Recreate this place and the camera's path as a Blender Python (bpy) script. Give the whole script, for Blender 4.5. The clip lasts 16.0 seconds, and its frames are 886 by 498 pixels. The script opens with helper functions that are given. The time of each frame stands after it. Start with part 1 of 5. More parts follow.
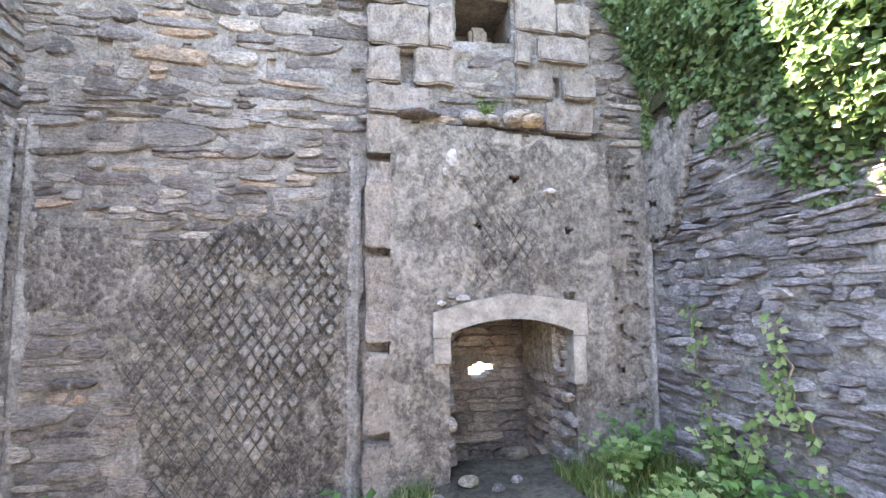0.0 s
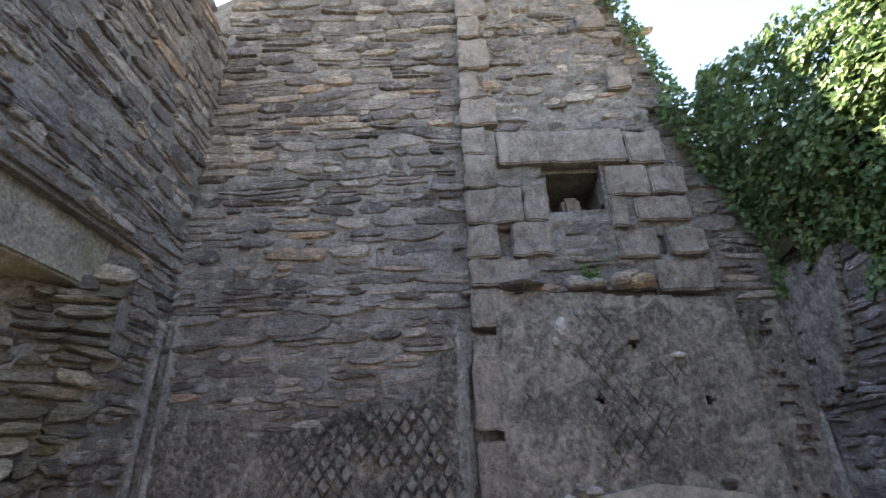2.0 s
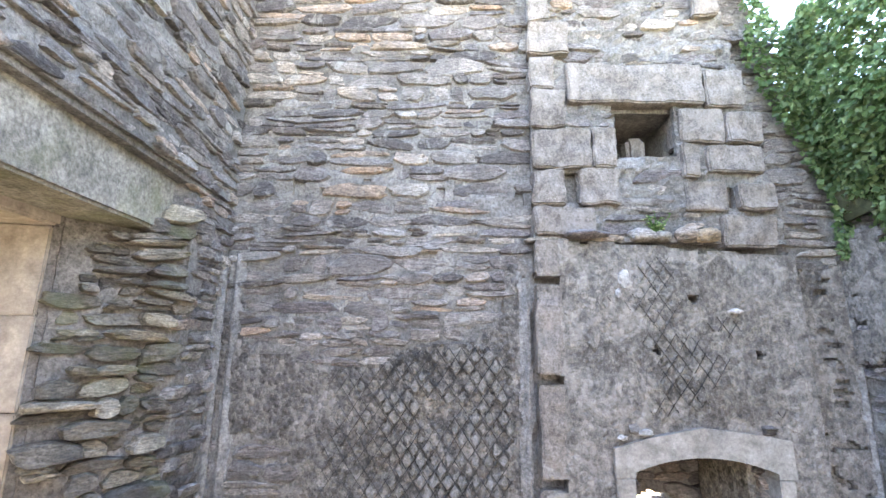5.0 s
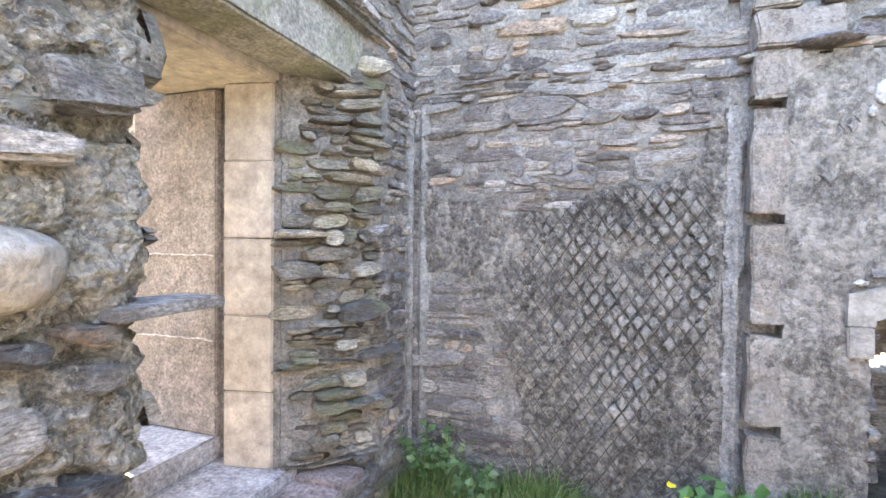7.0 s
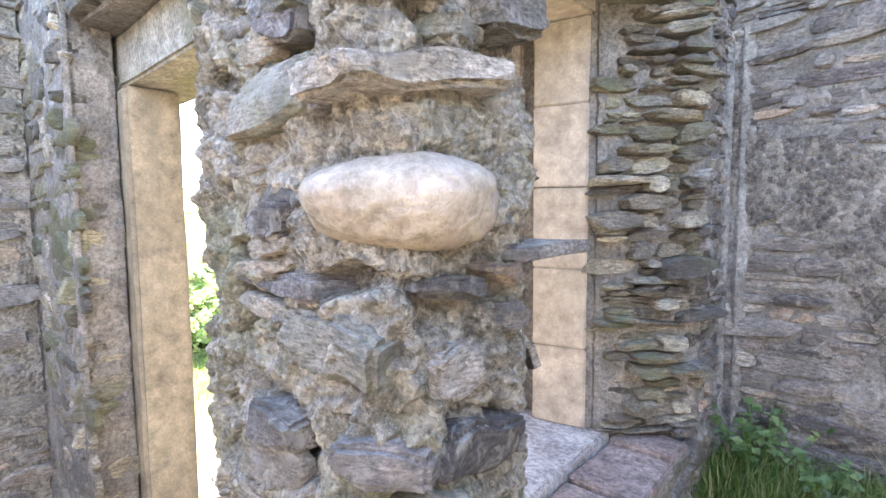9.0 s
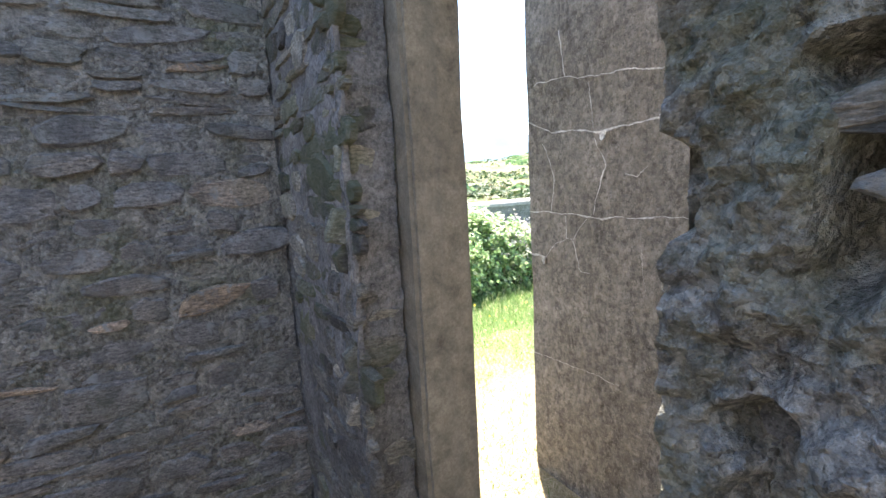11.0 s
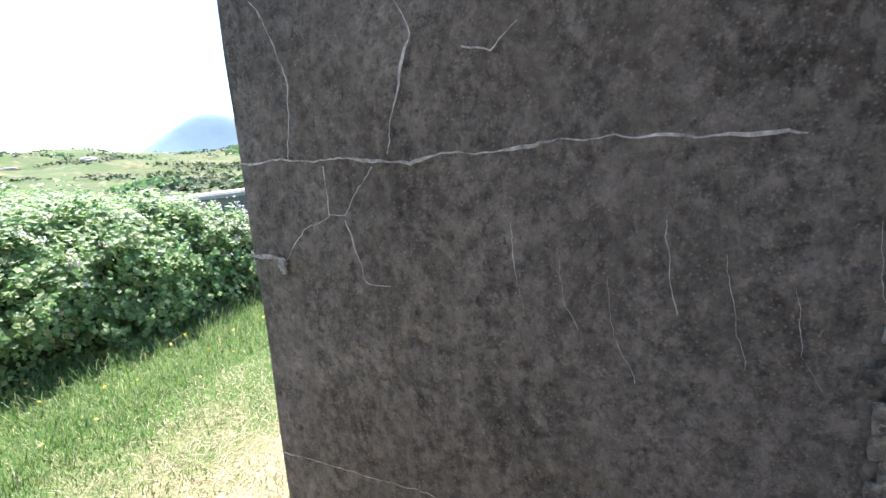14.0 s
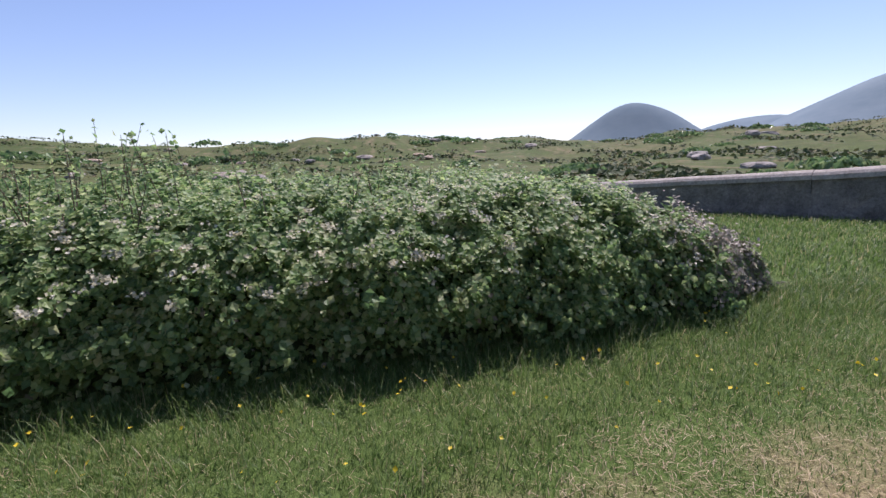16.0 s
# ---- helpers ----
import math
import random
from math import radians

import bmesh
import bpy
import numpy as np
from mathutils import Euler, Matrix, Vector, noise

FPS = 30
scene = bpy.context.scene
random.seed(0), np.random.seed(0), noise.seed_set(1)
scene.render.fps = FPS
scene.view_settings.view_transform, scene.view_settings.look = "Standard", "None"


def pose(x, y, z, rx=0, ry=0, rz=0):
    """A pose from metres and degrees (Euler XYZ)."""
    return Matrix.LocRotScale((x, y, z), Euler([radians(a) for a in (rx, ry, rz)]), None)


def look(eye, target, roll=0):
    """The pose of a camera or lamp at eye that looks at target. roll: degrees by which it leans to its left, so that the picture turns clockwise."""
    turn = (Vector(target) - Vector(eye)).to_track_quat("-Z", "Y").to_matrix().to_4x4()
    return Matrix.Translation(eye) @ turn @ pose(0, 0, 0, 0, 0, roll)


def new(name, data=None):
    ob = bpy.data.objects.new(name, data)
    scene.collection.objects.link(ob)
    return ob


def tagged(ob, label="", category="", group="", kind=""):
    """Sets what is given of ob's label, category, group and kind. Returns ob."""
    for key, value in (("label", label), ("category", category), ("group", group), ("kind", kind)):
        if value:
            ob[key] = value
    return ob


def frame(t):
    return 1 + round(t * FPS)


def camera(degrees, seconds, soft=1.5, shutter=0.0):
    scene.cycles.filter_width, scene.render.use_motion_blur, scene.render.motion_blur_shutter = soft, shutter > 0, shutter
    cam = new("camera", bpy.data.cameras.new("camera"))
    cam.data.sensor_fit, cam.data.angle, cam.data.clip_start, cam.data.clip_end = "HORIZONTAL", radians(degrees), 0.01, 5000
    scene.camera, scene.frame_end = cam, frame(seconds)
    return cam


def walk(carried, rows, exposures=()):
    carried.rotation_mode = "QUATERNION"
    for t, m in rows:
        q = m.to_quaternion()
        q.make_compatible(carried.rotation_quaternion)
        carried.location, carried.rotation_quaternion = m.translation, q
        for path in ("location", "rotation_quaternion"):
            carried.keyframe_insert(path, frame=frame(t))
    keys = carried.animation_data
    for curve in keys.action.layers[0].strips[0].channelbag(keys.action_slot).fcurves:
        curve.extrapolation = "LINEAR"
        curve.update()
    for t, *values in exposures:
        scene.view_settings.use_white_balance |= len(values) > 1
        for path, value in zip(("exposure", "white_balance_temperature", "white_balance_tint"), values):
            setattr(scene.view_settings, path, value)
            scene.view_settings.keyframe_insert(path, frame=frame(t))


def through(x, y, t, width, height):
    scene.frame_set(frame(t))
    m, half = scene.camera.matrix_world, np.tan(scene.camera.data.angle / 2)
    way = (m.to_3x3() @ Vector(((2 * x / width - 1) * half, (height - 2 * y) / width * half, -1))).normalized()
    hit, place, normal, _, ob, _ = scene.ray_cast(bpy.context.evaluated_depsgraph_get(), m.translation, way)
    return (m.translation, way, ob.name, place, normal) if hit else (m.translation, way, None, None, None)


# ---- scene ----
cam = camera(85.7, 16.0)
PATH = [
    (0, (0.036, 2.109, 1.812), (0.400, 4.067, 1.996), -0.3),
    (0.5, (0.023, 2.146, 1.861), (0.304, 4.100, 2.179), -0.1),
    (1, (0.028, 2.138, 1.908), (0.205, 4.078, 2.363), 0.2),
    (1.5, (0.022, 2.147, 1.864), (0.079, 4.030, 2.537), -1.6),
    (2, (0.006, 2.166, 1.865), (-0.029, 3.978, 2.711), -1.5),
    (2.5, (-0.019, 2.173, 1.862), (-0.104, 3.906, 2.857), -1.3),
    (3, (-0.042, 2.175, 1.851), (-0.156, 3.826, 2.973), -1.1),
    (3.2, (-0.049, 2.167, 1.867), (-0.171, 3.807, 3.005), -0.6),
    (5.3, (-0.355, 2.112, 2.099), (-0.321, 4.093, 2.377), 1.2),
    (5.5, (-0.380, 2.121, 2.074), (-0.309, 4.110, 2.277), 1.2),
    (6, (-0.296, 2.129, 1.996), (-0.388, 4.124, 2.099), 1.2),
    (6.5, (-0.191, 2.169, 1.935), (-0.760, 4.087, 1.950), 0.8),
    (7, (-0.384, 2.138, 1.894), (-1.054, 4.022, 1.862), 0.6),
    (7.5, (-0.547, 2.126, 1.876), (-1.281, 3.984, 1.793), 0.4),
    (8, (-0.588, 2.116, 1.856), (-1.380, 3.947, 1.709), -0.0),
    (8.5, (-0.670, 2.082, 1.861), (-1.618, 3.835, 1.686), 0.0),
    (9, (-0.851, 2.017, 1.816), (-2.168, 3.514, 1.661), -0.5),
    (9.5, (-1.037, 1.907, 1.764), (-2.677, 3.039, 1.600), -0.5),
    (9.7, (-1.086, 1.865, 1.751), (-2.820, 2.848, 1.579), -0.9),
    (10.7, (-1.620, 1.930, 1.680), (-3.352, 2.930, 1.400), -3.0),
    (11.8, (-2.008, 2.225, 1.563), (-3.508, 3.513, 1.259), -5.0),
    (12, (-2.129, 2.289, 1.550), (-3.465, 3.741, 1.222), -6.2),
    (12.5, (-2.284, 2.332, 1.528), (-3.257, 4.041, 1.166), -6.5),
    (13, (-2.410, 2.473, 1.499), (-3.222, 4.267, 1.130), -5.7),
    (13.5, (-2.602, 2.636, 1.512), (-3.272, 4.462, 1.068), -5.4),
    (14, (-2.683, 2.858, 1.452), (-3.618, 4.583, 1.064), -4.0),
    (14.5, (-2.936, 3.034, 1.431), (-4.276, 4.460, 1.018), -3.6),
    (15, (-3.212, 3.165, 1.408), (-4.955, 4.065, 1.030), -2.2),
    (15.2, (-3.330, 3.215, 1.422), (-5.160, 3.900, 1.025), -2.2),
    (15.5, (-3.560, 3.280, 1.440), (-5.443, 3.820, 1.034), -1.9),
    (16, (-3.680, 3.270, 1.450), (-5.576, 3.803, 1.103), -2.0),
]
walk(cam, [(t, look(eye, target, roll)) for t, eye, target, roll in PATH],
     exposures=[(0, 5.4, 7950, 20), (1.5, 4.2, 7750, 19), (3.2, 2.5, 7600, 18), (5.3, 5.45, 7700, 18), (7.5, 5.6, 7600, 17.5), (8.5, 5.5, 7550, 17.5), (9.7, 5.1, 7200, 17), (11.8, 3.1, 6100, 12.5), (13.0, 3.2, 5850, 13), (13.5, 3.1, 5750, 13), (14.6, 1.65, 6150, 17), (15.2, 0.8, 6200, 24), (16, 0.9, 6150, 30)])

# ---- light ----
SUN_AZ, SUN_EL = 56.0, 56.0  # degrees west of north (+y), degrees up
world = bpy.data.worlds.new("sky")
scene.world = world
world.use_nodes = True
wn = world.node_tree
sky = wn.nodes.new("ShaderNodeTexSky")
sky.sky_type, sky.sun_disc = "NISHITA", False
sky.sun_elevation, sky.sun_rotation = radians(SUN_EL), radians(-SUN_AZ)
sky.air_density, sky.dust_density, sky.ozone_density = 1.0, 0.1, 1.5
wn.links.new(sky.outputs[0], wn.nodes["Background"].inputs[0])
wn.nodes["Background"].inputs[1].default_value = 0.072
sun = new("sun", bpy.data.lights.new("sun", "SUN"))
sun.data.energy, sun.data.angle, sun.data.color = 4.0, radians(0.6), (1.0, 0.95, 0.87)
sun_dir = Vector((-math.sin(radians(SUN_AZ)) * math.cos(radians(SUN_EL)), math.cos(radians(SUN_AZ)) * math.cos(radians(SUN_EL)), math.sin(radians(SUN_EL))))
sun.matrix_world = look(sun_dir * 30, (0, 0, 0))


# ---- materials ----
class Mat:
    """A small builder of node materials."""

    def __init__(self, name, rough=0.85, spec=0.3):
        self.m = bpy.data.materials.new(name)
        self.m.use_nodes = True
        self.n, self.l = self.m.node_tree.nodes, self.m.node_tree.links
        self.b = self.n["Principled BSDF"]
        self.b.inputs["Roughness"].default_value = rough
        self.b.inputs["Specular IOR Level"].default_value = spec
        self.co = self.n.new("ShaderNodeTexCoord").outputs["Object"]
        self.geo = self.n.new("ShaderNodeNewGeometry")
        self.pos = self.geo.outputs["Position"]

    def noise(self, scale, detail=4.0, rough=0.6, stretch=None, dist=0.0):
        t = self.n.new("ShaderNodeTexNoise")
        t.inputs["Scale"].default_value, t.inputs["Detail"].default_value = scale, detail
        t.inputs["Roughness"].default_value, t.inputs["Distortion"].default_value = rough, dist
        src = self.pos
        if stretch:
            mp = self.n.new("ShaderNodeMapping")
            mp.inputs["Scale"].default_value = stretch
            self.l.new(src, mp.inputs[0])
            src = mp.outputs[0]
        self.l.new(src, t.inputs["Vector"])
        return t.outputs["Fac"]

    def voronoi(self, scale, feature="F1"):
        t = self.n.new("ShaderNodeTexVoronoi")
        t.feature = feature
        t.inputs["Scale"].default_value = scale
        self.l.new(self.pos, t.inputs["Vector"])
        return t.outputs["Distance"]

    def cells(self, scale):
        t = self.n.new("ShaderNodeTexVoronoi")
        t.inputs["Scale"].default_value = scale
        self.l.new(self.pos, t.inputs["Vector"])
        return t.outputs["Distance"], t.outputs["Color"]

    def ramp(self, fac, stops):
        r = self.n.new("ShaderNodeValToRGB")
        el = r.color_ramp.elements
        while len(el) < len(stops):
            el.new(0.5)
        for e, (p, c) in zip(el, stops):
            e.position, e.color = p, (*c, 1) if len(c) == 3 else c
        self.l.new(fac, r.inputs[0])
        return r.outputs[0]

    def mix(self, fac, a, b, kind="MIX"):
        x = self.n.new("ShaderNodeMix")
        x.data_type, x.blend_type = "RGBA", kind
        for key, v in ((0, fac), (6, a), (7, b)):
            if isinstance(v, (int, float)):
                x.inputs[key].default_value = v
            elif isinstance(v, tuple):
                x.inputs[key].default_value = (*v, 1)
            else:
                self.l.new(v, x.inputs[key])
        return x.outputs[2]

    def math(self, op, a, b=0.5):
        x = self.n.new("ShaderNodeMath")
        x.operation = op
        for key, v in ((0, a), (1, b)):
            if isinstance(v, (int, float)):
                x.inputs[key].default_value = v
            else:
                self.l.new(v, x.inputs[key])
        return x.outputs[0]

    def chance(self):
        """A number for each piece, whether an object of its own or an island of a joined mesh."""
        info = self.n.new("ShaderNodeObjectInfo").outputs["Random"]
        return self.math("FRACT", self.math("ADD", self.math("MULTIPLY", info, 7.3), self.math("MULTIPLY", self.geo.outputs["Random Per Island"], 5.7)))

    def done(self, color, bump=None, strength=0.4, dist=0.01):
        self.l.new(color, self.b.inputs["Base Color"])
        if bump is not None:
            k = self.n.new("ShaderNodeBump")
            k.inputs["Strength"].default_value, k.inputs["Distance"].default_value = strength, dist
            self.l.new(bump, k.inputs["Height"])
            self.l.new(k.outputs[0], self.b.inputs["Normal"])
        return self.m


def stone_material(name, stops, moss=0.0, lichen=0.25, rough=0.8):
    m = Mat(name, rough)
    base = m.ramp(m.chance(), stops)
    grain = m.noise(38, 6, 0.7, (1, 1, 3.5))
    patch = m.noise(7, 4, 0.65)
    c = m.mix(0.9, base, m.ramp(grain, [(0.3, (0.2, 0.2, 0.2)), (0.7, (1.75, 1.7, 1.66))]), "MULTIPLY")
    c = m.mix(0.6, c, m.ramp(m.noise(110, 4, 0.8), [(0.35, (0.4, 0.4, 0.4)), (0.65, (1.6, 1.58, 1.55))]), "MULTIPLY")
    c = m.mix(m.math("MULTIPLY", m.ramp(m.noise(16, 6, 0.75, None, 0.6), [(0.52, (0, 0, 0)), (0.62, (1, 1, 1))]), lichen * 1.6), c, (0.40, 0.385, 0.355))
    c = m.mix(m.math("MULTIPLY", m.ramp(patch, [(0.42, (1, 1, 1)), (0.55, (0, 0, 0))]), 0.45), c, (0.075, 0.07, 0.068))
    if moss:
        c = m.mix(m.math("MULTIPLY", m.ramp(m.noise(3.1, 5, 0.6), [(0.47, (0, 0, 0)), (0.62, (1, 1, 1))]), moss), c, (0.13, 0.15, 0.06))
    return m.done(c, m.math("ADD", grain, m.math("MULTIPLY", patch, 0.6)), 1.0, 0.02)


def rough_material(name, dark, light, fine=60, moss=0.0, bump=0.5, streak=0.0, tint=(0.3, 0.3, 0.3), rough=0.92, speck=0.0, blotch=0.0, mottle=0.0, depth=0.014, gritty=0.8, pebble=0.0):
    """Mortar, render and concrete: two tones at two scales, with fine grit."""
    m = Mat(name, rough, 0.2)
    big, small, grit = m.noise(2.3, 5, 0.65), m.noise(17, 5, 0.7), m.noise(fine, 4, 0.75)
    c = m.mix(m.ramp(big, [(0.35, (0, 0, 0)), (0.65, (1, 1, 1))]), dark, light)
    c = m.mix(0.7, c, m.ramp(small, [(0.3, (0.45, 0.45, 0.45)), (0.7, (1.45, 1.45, 1.45))]), "MULTIPLY")
    c = m.mix(gritty, c, m.ramp(grit, [(0.32, (0.4, 0.4, 0.4)), (0.68, (1.55, 1.55, 1.55))]), "MULTIPLY")
    if mottle:
        k = m.noise(34, 5, 0.7, (1, 1, 0.5))
        c = m.mix(m.math("MULTIPLY", m.ramp(k, [(0.5, (0, 0, 0)), (0.62, (1, 1, 1))]), mottle), c, tuple(min(1.0, v * 1.7) for v in light))
    if blotch:
        c = m.mix(m.math("MULTIPLY", m.ramp(m.noise(6.5, 6, 0.72, None, 0.8), [(0.5, (0, 0, 0)), (0.6, (1, 1, 1))]), blotch), c, tuple(min(1.0, v * 1.45) for v in light))
        c = m.mix(m.math("MULTIPLY", m.ramp(m.noise(9.1, 6, 0.75, None, 0.5), [(0.55, (0, 0, 0)), (0.66, (1, 1, 1))]), blotch), c, tuple(v * 0.55 for v in dark))
    if speck:
        k = m.voronoi(fine * 1.6)
        c = m.mix(m.math("MULTIPLY", m.ramp(k, [(0.12, (1, 1, 1)), (0.3, (0, 0, 0))]), speck), c, tuple(min(1.0, v * 1.6) for v in light))
        c = m.mix(m.math("MULTIPLY", m.ramp(m.noise(fine * 0.7, 3, 0.8), [(0.56, (0, 0, 0)), (0.66, (1, 1, 1))]), speck), c, tuple(v * 0.4 for v in dark))
    if streak:
        s = m.noise(3.0, 4, 0.6, (6, 6, 0.35))
        c = m.mix(m.math("MULTIPLY", m.ramp(s, [(0.45, (0, 0, 0)), (0.65, (1, 1, 1))]), streak), c, tint)
    if moss:
        c = m.mix(m.math("MULTIPLY", m.ramp(m.noise(3.4, 5, 0.6), [(0.5, (0, 0, 0)), (0.66, (1, 1, 1))]), moss), c, (0.14, 0.15, 0.06))
    height = m.math("ADD", small, grit)
    if pebble:
        far, tone = m.cells(fine * 0.75)
        c = m.mix(pebble, c, m.ramp(tone, [(0.1, (0.45, 0.44, 0.45)), (0.5, (1.0, 0.98, 0.95)), (0.9, (1.75, 1.7, 1.6))]), "MULTIPLY")
        height = m.math("ADD", height, m.math("MULTIPLY", far, -1.6 * pebble))
    return m.done(c, height, bump, depth)


def leaf_material(name, stops, rough=0.45, through=0.4):
    m = Mat(name, rough, 0.4)
    c = m.ramp(m.chance(), stops)
    c = m.mix(0.5, c, m.ramp(m.noise(25, 2), [(0.3, (0.7, 0.7, 0.7)), (0.7, (1.25, 1.25, 1.2))]), "MULTIPLY")
    m.b.inputs["Subsurface Weight"].default_value = 0.0
    m.b.inputs["Transmission Weight"].default_value = 0.0
    if through:
        tr = m.n.new("ShaderNodeBsdfTranslucent")
        add = m.n.new("ShaderNodeMixShader")
        add.inputs[0].default_value = through
        m.l.new(c, tr.inputs[0])
        m.l.new(m.b.outputs[0], add.inputs[1])
        m.l.new(tr.outputs[0], add.inputs[2])
        m.l.new(add.outputs[0], m.n["Material Output"].inputs[0])
    return m.done(c)


SLATE = stone_material("slate_rubble", [(0.0, (0.10, 0.092, 0.09)), (0.25, (0.19, 0.173, 0.166)), (0.45, (0.30, 0.28, 0.262)), (0.65, (0.17, 0.152, 0.152)), (0.88, (0.42, 0.39, 0.35)), (0.985, (0.40, 0.30, 0.23))], lichen=0.45)
PURPLE = stone_material("purple_slate", [(0.0, (0.17, 0.158, 0.165)), (0.5, (0.30, 0.28, 0.29)), (1.0, (0.43, 0.40, 0.405))], lichen=0.2)
MOSSY = stone_material("mossy_slate", [(0.0, (0.09, 0.085, 0.075)), (0.4, (0.18, 0.165, 0.14)), (0.75, (0.27, 0.25, 0.20)), (0.95, (0.46, 0.42, 0.34))], moss=0.5)
PIER_STONE = stone_material("pier_stone", [(0.0, (0.12, 0.112, 0.105)), (0.4, (0.20, 0.185, 0.172)), (0.75, (0.28, 0.258, 0.225)), (0.95, (0.36, 0.30, 0.235))], moss=0.35, lichen=0.5)
TAN_STONE = stone_material("tan_stone", [(0.0, (0.34, 0.305, 0.265)), (0.6, (0.25, 0.235, 0.22)), (0.85, (0.36, 0.315, 0.265)), (0.97, (0.55, 0.40, 0.27))], moss=0.2, lichen=0.55)
GRANITE = rough_material("dressed_granite", (0.135, 0.117, 0.102), (0.235, 0.208, 0.183), 95, speck=0.3, blotch=0.35, mottle=0.25)
MORTAR = rough_material("lime_mortar", (0.14, 0.132, 0.122), (0.25, 0.235, 0.215), 75, speck=0.3, bump=0.8)
PIER_MORTAR = rough_material("pier_mortar", (0.2, 0.18, 0.15), (0.38, 0.345, 0.295), 85, moss=0.45, bump=1.0, speck=0.35, blotch=0.5, mottle=0.3, depth=0.03, pebble=0.42)
PLASTER = rough_material("grey_plaster", (0.105, 0.095, 0.084), (0.215, 0.198, 0.178), 65, bump=0.9, speck=0.3, blotch=0.6, mottle=0.3, pebble=0.35)
DARK_PLASTER = rough_material("old_wall_plaster", (0.078, 0.071, 0.064), (0.175, 0.162, 0.147), 60, bump=1.0, speck=0.5, blotch=0.6, mottle=0.4, pebble=0.5)
PALE_PLASTER = rough_material("pale_plaster", (0.29, 0.278, 0.258), (0.42, 0.4, 0.375), 50)
CONCRETE = rough_material("cast_concrete", (0.235, 0.215, 0.19), (0.32, 0.30, 0.27), 95, bump=0.3, speck=0.15, gritty=0.4)
LINTEL = rough_material("mossy_lintel_concrete", (0.17, 0.16, 0.13), (0.33, 0.31, 0.27), 80, moss=0.5, bump=0.5)
FILLET = rough_material("cement_fillet", (0.165, 0.157, 0.146), (0.3, 0.287, 0.268), 60, bump=0.9, speck=0.3)
TAN = rough_material("tan_dressed_block", (0.33, 0.285, 0.235), (0.44, 0.388, 0.33), 120, bump=0.2, streak=0.3, tint=(0.30, 0.26, 0.22), blotch=0.1, gritty=0.25)
DOOR_TAN = rough_material("weathered_jamb_stone", (0.185, 0.16, 0.118), (0.29, 0.25, 0.185), 110, bump=0.3, streak=0.4, tint=(0.17, 0.155, 0.13), blotch=0.2, gritty=0.35)
SILL = rough_material("sill_concrete", (0.27, 0.25, 0.245), (0.42, 0.395, 0.385), 60, bump=0.6, speck=0.3)
RENDER = rough_material("dark_cement_render", (0.1, 0.089, 0.076), (0.205, 0.186, 0.163), 62, streak=0.4, tint=(0.2, 0.178, 0.15), bump=0.6, speck=0.55, blotch=0.2, mottle=0.4, pebble=0.25)
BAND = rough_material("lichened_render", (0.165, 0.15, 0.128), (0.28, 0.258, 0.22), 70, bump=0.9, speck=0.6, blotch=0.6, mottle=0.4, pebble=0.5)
OUTER = rough_material("brown_cast_jamb", (0.18, 0.156, 0.139), (0.28, 0.248, 0.222), 110, streak=0.3, tint=(0.17, 0.14, 0.12), bump=0.4, speck=0.5, blotch=0.3, pebble=0.3)
ROUGHCAST = rough_material("roughcast", (0.14, 0.133, 0.122), (0.22, 0.21, 0.195), 130, bump=1.0, speck=0.6)
SURROUND = rough_material("smooth_surround", (0.27, 0.245, 0.21), (0.38, 0.35, 0.31), 90, bump=0.25, speck=0.15, gritty=0.4)
CRACK = rough_material("lime_crack", (0.42, 0.40, 0.37), (0.60, 0.58, 0.55), 60)
LATH = rough_material("rusted_lath", (0.04, 0.036, 0.033), (0.085, 0.077, 0.07), 60)
LATH_PALE = rough_material("lath_imprint", (0.145, 0.135, 0.121), (0.245, 0.23, 0.209), 60, bump=1.0, speck=0.4, blotch=0.4)
BRICK = rough_material("weathered_brick", (0.17, 0.13, 0.12), (0.28, 0.225, 0.205), 60, bump=0.8, speck=0.4)
EARTH = rough_material("earth", (0.042, 0.039, 0.03), (0.09, 0.083, 0.064), 40, bump=0.8)
BOULDER = rough_material("pink_boulder", (0.235, 0.195, 0.145), (0.325, 0.278, 0.228), 55, bump=0.6, blotch=0.3, mottle=0.25, gritty=0.4, streak=0.35, tint=(0.38, 0.3, 0.27))
GRASS = leaf_material("grass_blade", [(0.0, (0.05, 0.11, 0.02)), (0.5, (0.09, 0.175, 0.035)), (0.9, (0.15, 0.24, 0.06)), (1.0, (0.33, 0.31, 0.15))], 0.55)
DRY_GRASS = leaf_material("dry_grass_blade", [(0.0, (0.22, 0.21, 0.09)), (0.4, (0.42, 0.34, 0.20)), (1.0, (0.62, 0.50, 0.35))], 0.7)
IVY = leaf_material("ivy_leaf", [(0.0, (0.065, 0.13, 0.05)), (0.6, (0.13, 0.22, 0.085)), (1.0, (0.25, 0.33, 0.15))], 0.32, 0.5)
BRAMBLE = leaf_material("bramble_leaf", [(0.0, (0.10, 0.19, 0.07)), (0.45, (0.22, 0.34, 0.125)), (0.75, (0.36, 0.46, 0.19)), (1.0, (0.46, 0.5, 0.28))], 0.55, 0.55)
DRY_BRAMBLE = leaf_material("withered_bramble_leaf", [(0.0, (0.13, 0.15, 0.08)), (0.5, (0.27, 0.25, 0.18)), (1.0, (0.45, 0.39, 0.34))], 0.5, 0.4)
